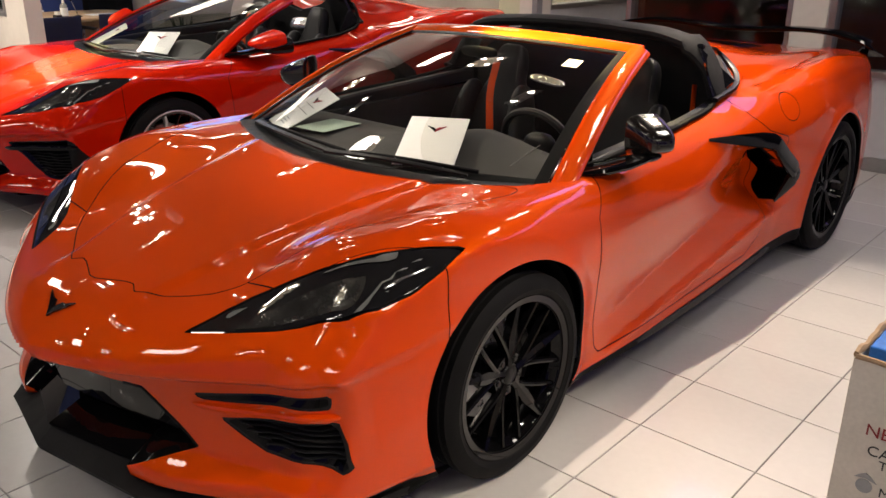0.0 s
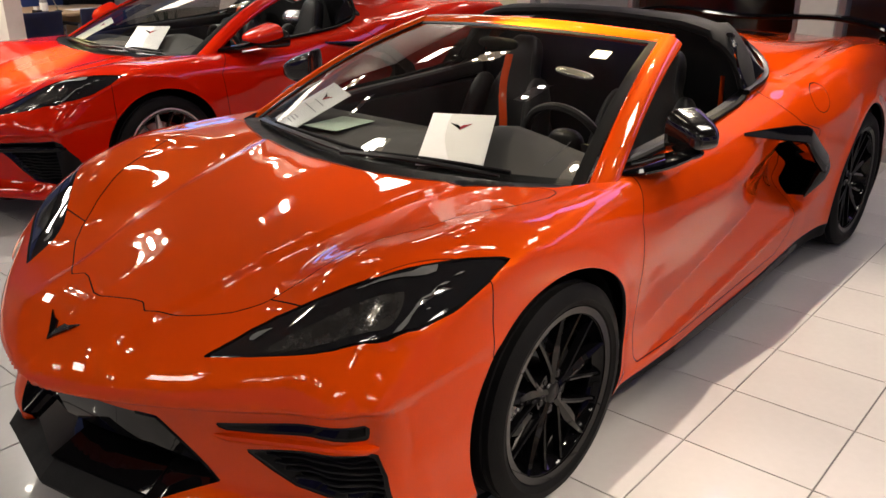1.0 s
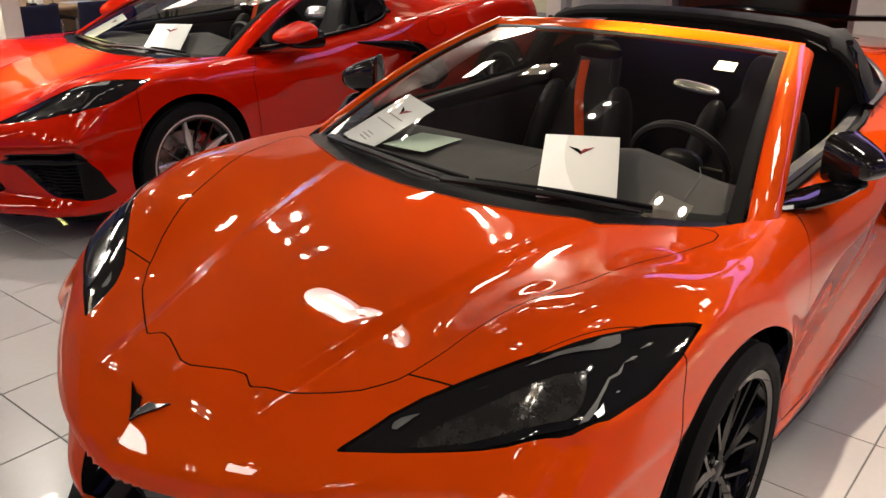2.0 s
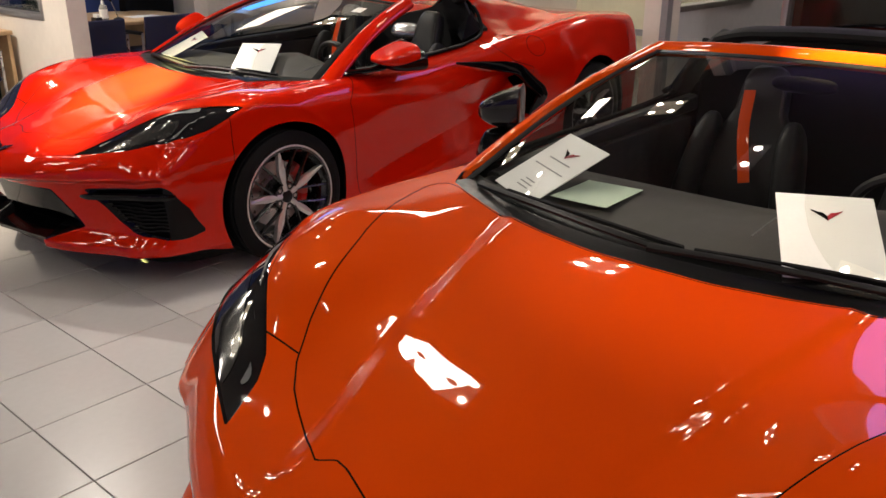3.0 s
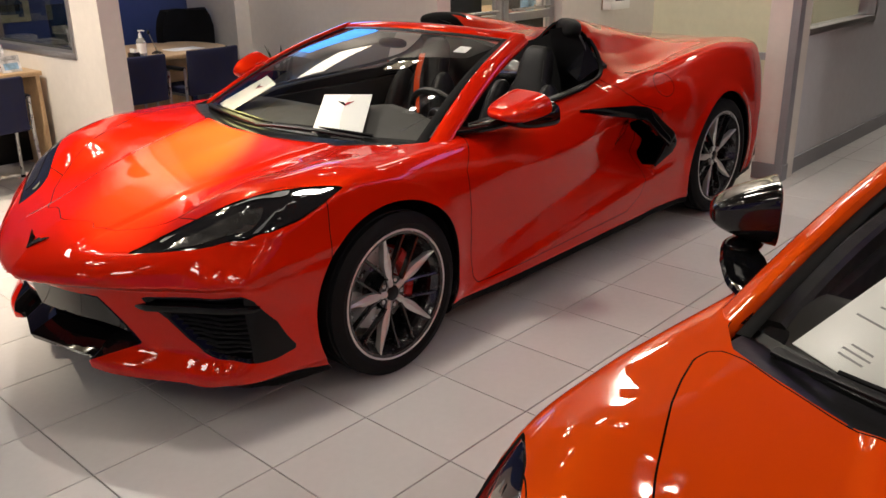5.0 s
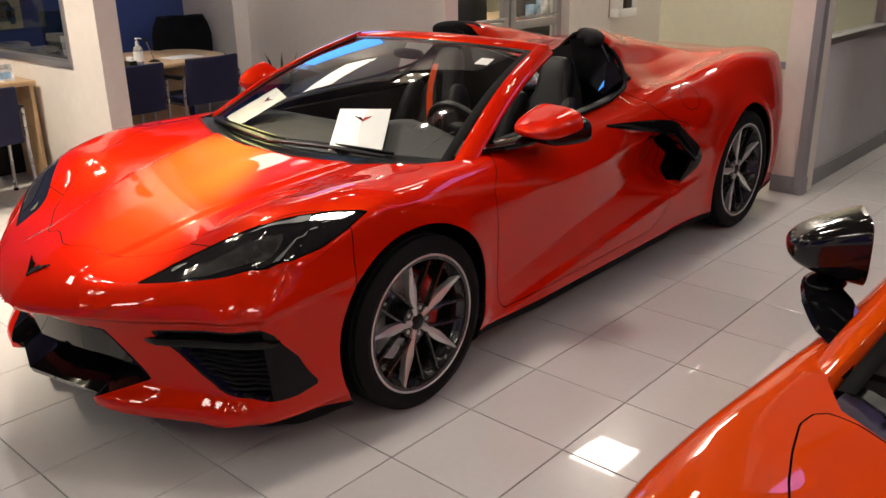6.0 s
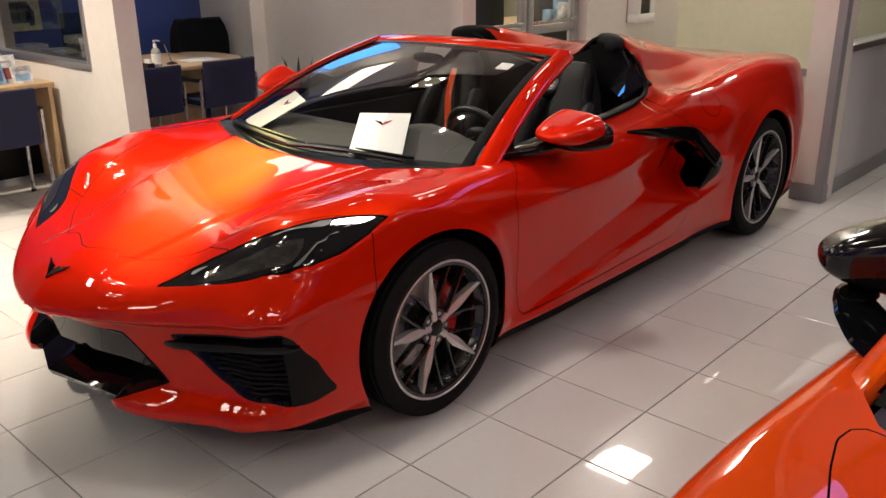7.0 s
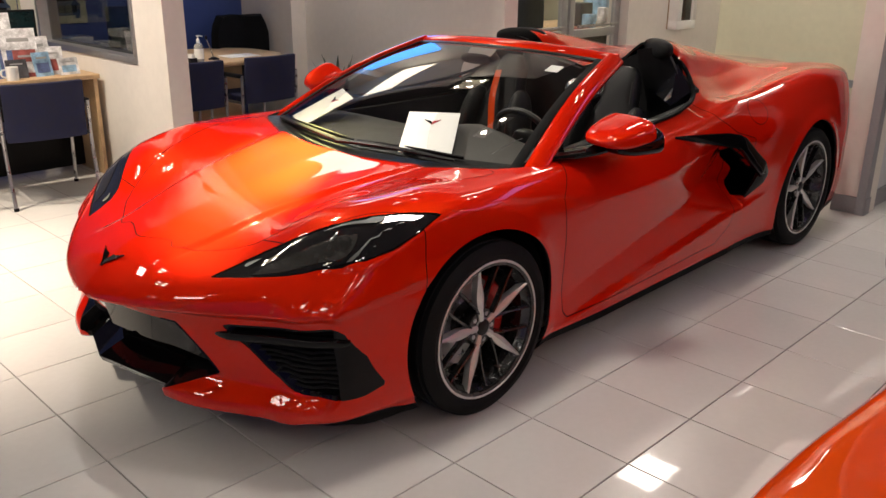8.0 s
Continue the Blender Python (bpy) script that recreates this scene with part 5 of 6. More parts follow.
def rear_fittings(car, coupe, paint):
    rear = TOP_COUPE if coupe else TOP_OPEN
    xs = np.linspace(-0.70, 0.70, 29)
    rows = {**TOP_FRONT, **TOP_MIDDLE, **rear}
    tops = table2(sorted(rows), TOP_X, [rows[k] for k in sorted(rows)], np.full(29, 1.79), np.abs(xs))
    wall = [(x, t - 0.012) for x, t in zip(xs, tops)] + [(0.70, 0.35), (-0.70, 0.35)]
    part("bulkhead", prism(wall, 1.765, 1.80, "xz"), MATT_BLACK, car, "black bulkhead behind the seats", smooth=False)
    if coupe:
        hoop = [(-0.735, 1.66, 0.93), (-0.68, 1.67, 1.04), (-0.60, 1.65, 1.135), (-0.51, 1.63, 1.168), (-0.30, 1.60, 1.192), (0, 1.58, 1.202), (0.30, 1.60, 1.192), (0.51, 1.63, 1.168), (0.60, 1.65, 1.135), (0.68, 1.67, 1.04), (0.735, 1.66, 0.93)]
        part("roof_hoop", sweep(smoothed(hoop, 60), 0.075, 0.026, n=14, power=0.7, up=[(p[0] * 0.9, 0, 1.0 - 1.0 * (abs(p[0]) > 0.58)) for p in smoothed(hoop, 60)]), MATT_BLACK, car, "black roll hoop with the roof panel lifted off")
        for sgn in (1, -1):
            pts = [(0.648, 1.62, 1.135), (0.610, 1.93, 1.062), (0.752, 1.58, 0.945), (0.738, 1.80, 0.985)]
            part("quarter_window", sheet([(sgn * x, y, z) for x, y, z in pts], 2, 2, 0.008), TINTED, car, "dark tinted quarter window", smooth=False)
            rim = [(0.640, 1.63, 1.140), (0.600, 1.95, 1.065), (0.690, 1.90, 1.010), (0.742, 1.81, 0.975), (0.760, 1.57, 0.932)]
            part("quarter_trim", sweep(smoothed([(sgn * x, y, z) for x, y, z in rim], 20), 0.014, 0.010, n=8), SATIN_BLACK, car)
        wing = [(-0.80, 3.44, 0.94), (-0.795, 3.44, 1.010), (-0.73, 3.44, 1.030), (0, 3.46, 1.040), (0.73, 3.44, 1.030), (0.795, 3.44, 1.010), (0.80, 3.44, 0.94)]
        part("rear_spoiler", sweep(smoothed(wing, 50), 0.10, 0.018, n=12, up=(0, 0.05, 1)), GLOSS_BLACK, car, "gloss black rear spoiler")
    else:
        for sgn in (1, -1):
            cap = ball((sgn * 0.45, 1.80, 1.150), (0.145, 0.046, 0.048), turn=pose(0, 0, 0, 0, 0, sgn * -36), n=24, power=0.8)
            part("headrest_fairing", cap, MATT_BLACK, car, "black padded fairing cap")
            post = prism([(sgn * q, z) for q, z in ((0.36, 1.14), (0.52, 1.17), (0.665, 0.95), (0.66, 0.87), (0.46, 0.85))], 1.745, 1.766, "xz")
            part("fairing_post", post, SATIN_BLACK, car, "black fairing front", smooth=False)
            fin = [(sgn * x, y, z) for x, y, z in ((0.665, 1.60, 0.905), (0.690, 1.745, 0.962), (0.50, 1.735, 0.93), (0.575, 1.79, 1.085))]
            part("side_fin", sheet([fin[0], fin[1], fin[2], fin[3]], 2, 2, 0.006), TINTED, car, "dark tinted glass beside the fairing", smooth=False)
        part("centre_trim", ball((0.09, 1.715, 0.912), (0.125, 0.045, 0.056), turn=pose(0, 0, 0, -25, 0, 10), power=0.7), SILVER_WRAP, car, "rounded silver trim between the seats")
    for sgn in (1, -1):
        part("tail_light", sweep([(sgn * 0.52, 3.565, 0.84), (sgn * 0.72, 3.47, 0.85), (sgn * 0.835, 3.33, 0.86)], 0.03, 0.035, up=(0, 0, 1), n=10), TAIL, car, "dark red tail lamp")


orange_car = build_car("orange_sports_car", (-2.045, 1.842), ORANGE, True, "glossy orange sports coupe with its roof panel off and black wheels")
red_car = build_car("red_sports_car", (-5.285, 2.668), RED, False, "glossy red open sports car with silver-spoked wheels on white tiles")


def card_pose(cx, cy, corner, along, up):
    u, v = Vector(along).normalized(), Vector(up)
    v = (v - u * u.dot(v)).normalized()
    n = u.cross(v)
    m = Matrix((u, -n, v)).transposed().to_4x4()
    return Matrix.Translation(Vector((cx, cy, 0)) + Vector(corner) + u * 0.108) @ m


for cx, cy, corner, along, up in (
    (-2.045, 1.842, (0.280, 0.134, 0.848), (0.883, 0.469, 0.0), (-0.429, 0.808, 0.404)),
    (-5.285, 2.668, (0.318, 0.134, 0.850), (0.806, 0.592, 0.0), (-0.54, 0.734, 0.413)),
):
    place_card(card_pose(cx, cy, corner, along, up), ())
    place_card(card_pose(cx, cy, (-0.662, 0.330, 0.838), (0.19, -0.089, -0.014), (0.165, 0.177, 0.108)), ((0.170, 0.055), (0.130, 0.075), (0.065, 0.025), (0.050, 0.032), (0.035, 0.028)) if cx > -4 else ())

note = [(-2.045 + x, 1.842 + y, 0.853 + 0.004 * math.sin(9 * x + 7 * y)) for y in np.linspace(0.285, 0.485, 4) for x in np.linspace(-0.43, -0.25, 4)]
tagged(part("paper_note", sheet(note, 4, 4, 0.0012), mat("pale_green_paper", (0.50, 0.62, 0.50), 0.6, vary=0.05), smooth=False), "pale green paper lying on the dashboard behind the windscreen", "paper")

# ---- furniture and small things ----
def chair(m, label):
    """A cloth visitor chair with bent tube legs; it faces +y."""
    c = thing("visitor_chair", m, label, "chair", "visitor chairs")
    part("seat", box(-0.24, 0.24, -0.22, 0.24, 0.43, 0.49, 0.025), BLUE_CLOTH, c)
    rows = [(x, -0.25 - 0.035 * (1 - (x / 0.25) ** 2) - 0.10 * (z - 0.45), z) for z in np.linspace(0.43, 0.80, 7) for x in np.linspace(-0.25, 0.25, 9)]
    back = sheet(rows, 7, 9, 0.035)
    bmesh.ops.bevel(back, geom=[e for e in back.edges if e.calc_face_angle(0) > 1.0], offset=0.010, segments=2, affect="EDGES", profile=0.5)
    part("backrest", back, BLUE_CLOTH, c, "navy cloth backrest")
    for s in (-1, 1):
        part("leg", sweep(smoothed([(s * 0.27, -0.30, 0.0), (s * 0.27, -0.24, 0.35), (s * 0.27, -0.25, 0.66)], 10), 0.012, 0.012, up=(1, 0, 0), n=10, power=1), STEEL, c, "silver tube leg")
        part("leg", sweep(smoothed([(s * 0.27, 0.26, 0.0), (s * 0.27, 0.22, 0.40), (s * 0.27, 0.20, 0.64)], 10), 0.012, 0.012, up=(1, 0, 0), n=10, power=1), STEEL, c, "silver tube leg")
        part("rail", sweep([(s * 0.27, -0.24, 0.44), (s * 0.27, 0.22, 0.44)], 0.011, 0.011, n=10, power=1), STEEL, c)
        part("armrest", box(s * 0.27 - 0.022, s * 0.27 + 0.022, -0.24, 0.24, 0.64, 0.67, 0.010), SATIN_BLACK, c, "black armrest")
        for y in (-0.30, 0.26):
            part("foot", cylinder((s * 0.27, y, 0), (s * 0.27, y, 0.02), 0.016, n=10), RUBBER, c)
    return c


NAVY = "navy cloth visitor chair with silver legs"
chair(pose(-8.42, 2.66, 0, 0, 0, 84), NAVY + " before the oak desk")
chair(pose(-8.40, 1.75, 0, 0, 0, 96), NAVY + " before the oak desk")
chair(pose(-8.72, 3.88, 0, 0, 0, 88), NAVY + " before the oval table")
chair(pose(-8.72, 4.55, 0, 0, 0, 92), NAVY + " before the oval table")


def desk(x0, x1, y0, y1, label, h=0.75):
    d = thing("desk", pose((x0 + x1) / 2, (y0 + y1) / 2, 0), label, "desk")
    hx, hy = (x1 - x0) / 2, (y1 - y0) / 2
    part("desk_top", box(-hx, hx, -hy, hy, h - 0.035, h, 0.006), OAK, d)
    for s in (-1, 1):
        part("end_panel", box(-hx + 0.02, hx - 0.02, s * (hy - 0.03) - 0.015, s * (hy - 0.03) + 0.015, 0, h - 0.035, 0.003), OAK, d)
    # a black sheet in place of the shade under the top
    part("back_panel", box(hx - 0.36, hx - 0.34, -hy + 0.05, hy - 0.05, 0.03, h - 0.035, 0.002), SATIN_BLACK, d, "black panel standing in for the shade under the desk")
    return d


desk(-9.55, -8.68, 1.3, 3.24, "light oak desk against the cream partition wall")
oval = thing("oval_table", pose(-9.22, 4.25, 0), "oval light oak table with a panel base", "table")
ring = [(0.55 * math.copysign(abs(math.cos(a)) ** 0.7, math.cos(a)), 0.80 * math.copysign(abs(math.sin(a)) ** 0.7, math.sin(a))) for a in np.linspace(0, 2 * math.pi, 49)[:-1]]
part("table_top", prism(ring, 0.715, 0.75, "xy", bevel=0.006), OAK, oval)
part("table_base", box(-0.03, 0.03, -0.5, 0.5, 0.0, 0.715, 0.004), OAK, oval)
part("table_foot", box(-0.25, 0.25, -0.45, 0.45, 0.0, 0.04, 0.008), SATIN_BLACK, oval)

# bottle, desk microphone, small boxes on the oval table
gel = thing("sanitizer_bottle", pose(-8.81, 4.125, 0.75), "clear hand sanitizer bottle with a white pump", "bottle")
part("bottle_body", revolve([(0.0, 0.0), (0.034, 0.002), (0.038, 0.015), (0.038, 0.12), (0.030, 0.145), (0.014, 0.155), (0.0, 0.155)], n=24), CLEAR_GEL, gel)
for ob in gel.children:
    ob.matrix_local = pose(0, 0, 0, 0, -90, 0)
part("bottle_label", sweep([(0, 0, 0.03), (0, 0, 0.11)], 0.0388, 0.0388, up=(1, 0, 0), n=20, power=1, cap=False), PAPER, gel)
part("pump", cylinder((0, 0, 0.15), (0, 0, 0.185), 0.015, 0.012, bm=cylinder((0, 0, 0.185), (0, 0, 0.205), 0.005)), PAPER, gel, "white pump")
part("nozzle", sweep([(0, -0.012, 0.208), (0, 0.02, 0.209), (0, 0.04, 0.203)], 0.008, 0.005), PAPER, gel)
pen = thing("pen_stand", pose(-8.92, 4.32, 0.75), "black counter pen on a weighted round base", "pen")
part("base", revolve([(0.0, 0.02), (0.02, 0.018), (0.045, 0.006), (0.047, 0.0), (0.0, 0.0)], n=20), SATIN_BLACK, pen).matrix_local = pose(0, 0, 0, 0, -90, 0)
part("pen", cylinder((0, 0, 0.015), (0.01, -0.06, 0.17), 0.006, 0.004), STEEL, pen)
part("pen_cap", ball((0.011, -0.065, 0.18), (0.012, 0.012, 0.018)), SATIN_BLACK, pen)
holder = thing("card_holder", pose(-8.78, 4.035, 0.75), "small dark card holder with white cards", "card holder")
part("holder", prism([(-0.05, 0), (0.05, 0), (0.04, 0.045), (-0.04, 0.045)], -0.03, 0.03, "xz"), SATIN_BLACK, holder, smooth=False)
part("cards", box(-0.04, 0.04, -0.012, 0.012, 0.02, 0.075), PAPER, holder, smooth=False)
for (x, y, z), (w, d, h), mt, lb in (((-8.80, 3.80, 0.75), (0.10, 0.07, 0.08), BROWN_CARD, "small brown carton on the table"), ((-9.0, 4.62, 0.75), (0.21, 0.30, 0.004), PAPER, "white paper sheet on the table")):
    tagged(part("carton" if h > 0.01 else "paper_sheet", box(x - w / 2, x + w / 2, y - d / 2, y + d / 2, z, z + h, 0.001), mt, smooth=False), lb, "box" if h > 0.01 else "paper")

# office chair with a black jacket over it
seat = thing("office_chair", pose(-9.72, 5.05, 0), "black office chair with a dark jacket hung over its back", "chair")
rows = [(0.10 * ((y / 0.30) ** 2) - 0.05, y, z) for z in np.linspace(0.45, 1.04, 8) for y in np.linspace(-0.31, 0.31, 11)]
rows = [(x + 0.02 * noise.noise((y * 6, z * 5, 1)), y * (1.0 - 0.25 * max(0, (z - 0.85) / 0.2) ** 2), z + 0.015 * noise.noise((y * 5, z * 2, 4))) for x, y, z in rows]
part("jacket", sheet(rows, 8, 11, 0.07), BLACK_CLOTH, seat, "black jacket")
part("seat", box(-0.25, 0.25, -0.25, 0.25, 0.44, 0.52, 0.03), BLACK_CLOTH, seat)
part("column", cylinder((0, 0, 0.08), (0, 0, 0.44), 0.03), SATIN_BLACK, seat)
for i in range(5):
    a = 2 * math.pi * i / 5
    part("foot", sweep([(0, 0, 0.09), (0.30 * math.cos(a), 0.30 * math.sin(a), 0.05)], 0.025, 0.018), SATIN_BLACK, seat)
    part("castor", ball((0.30 * math.cos(a), 0.30 * math.sin(a), 0.028), (0.028, 0.028, 0.028), n=10), RUBBER, seat)
for s in (-1, 1):
    part("armrest", box(-0.10, 0.24, s * 0.31 - 0.03, s * 0.31 + 0.03, 0.64, 0.68, 0.012), SATIN_BLACK, seat)
for y, z, k in ((-0.10, 0.90, 0.020), (0.06, 0.94, 0.026), (0.17, 0.89, 0.022)):
    part("jacket_mark", box(0.008, 0.016, y - k, y + k, z - k * 0.5, z + k * 0.5, 0.002), PAPER, seat, "small white mark on the jacket")

# sideboard and pictures along the blue wall
side = thing("sideboard", pose(-9.95, 3.92, 0), "low dark sideboard along the blue wall", "cabinet")
part("body", box(-0.19, 0.17, -0.45, 0.45, 0.06, 0.66, 0.004), SATIN_BLACK, side)
part("top", box(-0.20, 0.20, -0.46, 0.46, 0.662, 0.69, 0.004), OAK, side)
for k in (-0.225, 0.225):
    door = part("door", box(0.172, 0.188, k - 0.218, k + 0.218, 0.08, 0.64, 0.003), SATIN_BLACK, side)
    part("handle", sweep([(0.195, k, 0.45), (0.195, k, 0.57)], 0.006, 0.006, power=1), STEEL, door)
# stacks added where the booth glass mirrors the pale papers of the desk
for y, w, h in ((3.62, 0.22, 0.22), (3.86, 0.20, 0.16), (4.08, 0.26, 0.26), (4.27, 0.16, 0.15)):
    st = thing("mirrored_papers", pose(-9.93, y, 0.69), "stack of white papers standing in for a reflection in the booth glass", "paper stack", "papers on the sideboard")
    for i in range(4):
        part("sheaf", box(-0.13 + 0.008 * (i % 2), 0.13 - 0.006 * i, -w / 2 + 0.01 * (i % 3), w / 2 - 0.006 * i, h * i / 4 + 0.0004, h * (i + 1) / 4, 0.001), (PAPER, INK)[i == 2], st, smooth=False)
PICTURE_BLUE, PICTURE_PALE = mat("picture_blue", (0.012, 0.035, 0.085), 0.4, vary=0.4, scale=9), mat("picture_pale", (0.34, 0.35, 0.26), 0.4, vary=0.2, scale=12)
for y in (3.055, 3.44, 3.825):
    fr = thing("wall_picture", pose(-10.15, y, 1.0), "pale poster of a dark blue truck on the wall", "picture", "pictures on the blue wall")
    part("picture_frame", box(0.002, 0.014, -0.188, 0.188, 0, 0.46, 0.003), PICTURE_PALE, fr)
    truck = [(-0.130, 0.04), (-0.085, 0.04), (-0.085, 0.065), (0.085, 0.065), (0.085, 0.04), (0.130, 0.04), (0.135, 0.16), (0.115, 0.180), (0.090, 0.245), (-0.090, 0.245), (-0.115, 0.180), (-0.135, 0.16)]
    part("picture_truck", prism(truck, 0.014, 0.0150, "yz"), PICTURE_BLUE, fr, smooth=False)
    part("picture_glass", prism([(-0.095, 0.185), (0.095, 0.185), (0.075, 0.235), (-0.075, 0.235)], 0.0150, 0.0156, "yz"), TINTED, fr, smooth=False)
    part("picture_grille", prism([(-0.100, 0.09), (0.100, 0.09), (0.105, 0.15), (-0.105, 0.15)], 0.0150, 0.0156, "yz"), SATIN_BLACK, fr, smooth=False)
    for k in (-0.118, 0.118):
        part("picture_lamp", prism([(k - 0.012, 0.12), (k + 0.012, 0.12), (k + 0.012, 0.148), (k - 0.012, 0.148)], 0.0150, 0.0156, "yz"), LAMP_GREY, fr, smooth=False)

# brochures, frames and mugs on the oak desk
rng = random.Random(4)
tints = [mat("print_%d" % i, c, 0.4, vary=0.5, scale=14) for i, c in enumerate(((0.62, 0.62, 0.64), (0.10, 0.14, 0.30), (0.30, 0.07, 0.06), (0.25, 0.42, 0.60), (0.05, 0.05, 0.06)))]
for i, (x, y, w, h, k, z) in enumerate(((-8.98, 2.62, 0.34, 0.44, 0, 0.75), (-8.93, 2.80, 0.24, 0.33, 0, 0.75), (-8.86, 2.58, 0.16, 0.20, 1, 0.75), (-8.84, 2.80, 0.15, 0.19, 2, 0.75), (-8.84, 2.98, 0.15, 0.20, 0, 0.75), (-8.80, 2.72, 0.14, 0.13, 4, 0.75), (-8.80, 2.90, 0.13, 0.17, 3, 0.75), (-8.78, 3.07, 0.15, 0.12, 0, 0.75), (-9.00, 2.95, 0.20, 0.26, 0, 0.75), (-8.88, 2.44, 0.15, 0.17, 1, 0.75), (-8.95, 2.28, 0.21, 0.26, 0, 0.75))):
    b = thing("brochure", pose(x, y, z, 0, -14, rng.uniform(-12, 12)), ("white printed brochure standing on the oak desk", "dark blue brochure standing on the oak desk", "red-brown picture card standing on the oak desk", "pale blue picture card on the oak desk", "black picture card standing on the oak desk")[k], "brochure", "brochures on the desk")
    part("sheet", box(-0.004, 0.004, -w / 2, w / 2, 0, h, 0.001), tints[0] if k == 0 else tints[k], b, smooth=False)
    part("print_block", box(0.004, 0.0055, -w * 0.36, w * 0.36, h * 0.15, h * 0.55), tints[(i * 2 + 4) % 5], b, smooth=False)
    part("print_bar", box(0.004, 0.0055, -w * 0.3, w * 0.3, h * 0.72, h * 0.80), INK, b, smooth=False)
mug = thing("mug", pose(-8.74, 2.66, 0.75), "white ceramic mug with a dark print", "mug")
part("cup", revolve([(0.0, 0.004), (0.036, 0.004), (0.040, 0.0), (0.041, 0.09), (0.037, 0.09), (0.036, 0.012), (0.0, 0.010)], n=24), PAPER, mug).matrix_local = pose(0, 0, 0, 0, -90, 0)
part("handle", sweep(smoothed([(0, -0.038, 0.075), (0, -0.068, 0.068), (0, -0.070, 0.035), (0, -0.038, 0.018)], 10), 0.006, 0.006, up=(1, 0, 0), n=8), PAPER, mug)

# plant by the beige wall
pot = thing("potted_plant", pose(-8.58, 5.34, 0), "dark green sword-leaved plant in a pale pot", "plant")
part("pot", revolve([(0.0, 0.0), (0.10, 0.0), (0.14, 0.30), (0.15, 0.32), (0.13, 0.32), (0.12, 0.28), (0.0, 0.27)], n=24), PAPER, pot).matrix_local = pose(0, 0, 0, 0, -90, 0)
LEAF = mat("sword_leaf", (0.035, 0.060, 0.030), 0.45, vary=0.3, scale=20)
for i in range(9):
    a, r = i * 2.4, 0.02 + 0.007 * i
    lean, ln = 0.10 + 0.02 * (i % 4), 0.40 + 0.05 * (i % 3)
    path = [(r * math.cos(a) + lean * t * t * math.cos(a), r * math.sin(a) + lean * t * t * math.sin(a), 0.26 + ln * t) for t in np.linspace(0, 1, 7)]
    part("leaf", sweep(path, 0.022, 0.003, up=(math.cos(a), math.sin(a), 0.1), n=6, taper=[0.7, 1, 1, 0.95, 0.75, 0.45, 0.05]), LEAF, pot)

# glazed office doors in the pale wall
def glazed_door(y0, y1, name):
    d = thing(name, Matrix(), "aluminium-framed glass office door", "door", kind="structure")
    for nm, a in (("stile", (y0, y0 + 0.07, 0.02, 2.07)), ("stile", (y1 - 0.07, y1, 0.02, 2.07)), ("rail", (y0 + 0.07, y1 - 0.07, 0.02, 0.20)), ("rail", (y0 + 0.07, y1 - 0.07, 0.93, 1.00)), ("rail", (y0 + 0.07, y1 - 0.07, 1.99, 2.07))):
        part(nm, box(-6.93, -6.88, a[0], a[1], a[2], a[3], 0.004), ALUM, d)
    for z0, z1 in ((0.20, 0.93), (1.00, 1.99)):
        part("pane", box(-6.908, -6.902, y0 + 0.07, y1 - 0.07, z0, z1), PANE, d, smooth=False).visible_shadow = False
    part("push_bar", sweep([(-6.85, y0 + 0.08, 1.03), (-6.85, y1 - 0.08, 1.03)], 0.012, 0.012, power=1), STEEL, d)


glazed_door(5.71, 6.44, "door_1")
glazed_door(6.47, 7.21, "door_2")
# the lit office behind them
shelf = thing("office_shelf", pose(-8.9, 7.3, 0), "oak shelf unit crowded with office things", "shelf")
part("side_panel", box(-0.2, 0.2, -1.0, -0.97, 0, 1.9), OAK, shelf)
part("side_panel", box(-0.2, 0.2, 0.97, 1.0, 0, 1.9), OAK, shelf)
for z in (0.35, 0.78, 1.2, 1.6, 1.88):
    part("shelf_board", box(-0.2, 0.2, -0.97, 0.97, z, z + 0.025, 0.002), OAK, shelf)
for i in range(26):
    y, z = -8.9, (0.375, 0.805, 1.225)[i % 3]
    w, h = rng.uniform(0.05, 0.13), rng.uniform(0.08, 0.28)
    yy = 6.40 + (i // 3) * 0.21 + rng.uniform(-0.02, 0.02)
    tagged(part("file_box", box(-8.9, -8.9 + rng.uniform(0.10, 0.18), yy, yy + w, z, z + h, 0.003), tints[i % 5], smooth=False), "small box of office things on the shelf", "box", "things on the office shelf")
desk(-8.35, -7.30, 7.15, 8.80, "oak service counter behind the glass doors", 0.93)
dark = thing("desk_chair", pose(-7.62, 6.72, 0, 0, 0, 60), "black office chair behind the glass doors", "chair")
part("backrest", box(-0.22, 0.22, -0.05, 0.03, 0.5, 1.22, 0.03), BLACK_CLOTH, dark)
part("seat", box(-0.24, 0.24, -0.02, 0.42, 0.42, 0.50, 0.03), BLACK_CLOTH, dark)
part("column", cylinder((0, 0.2, 0.02), (0, 0.2, 0.42), 0.03), SATIN_BLACK, dark)
for i, (x, y, w, d, h) in enumerate(((-7.42, 7.30, 0.16, 0.22, 0.02), (-7.45, 7.55, 0.10, 0.10, 0.13), (-7.75, 7.75, 0.25, 0.20, 0.22), (-7.50, 7.85, 0.08, 0.08, 0.18), (-7.42, 8.05, 0.20, 0.28, 0.03), (-7.60, 8.30, 0.14, 0.14, 0.24), (-7.95, 8.45, 0.30, 0.22, 0.30))):
    tagged(part("desk_item", box(x - w / 2, x + w / 2, y - d / 2, y + d / 2, 0.93, 0.93 + h, 0.004), tints[(i + 2) % 5]), "small office item on the counter", "office item", "things on the counter")

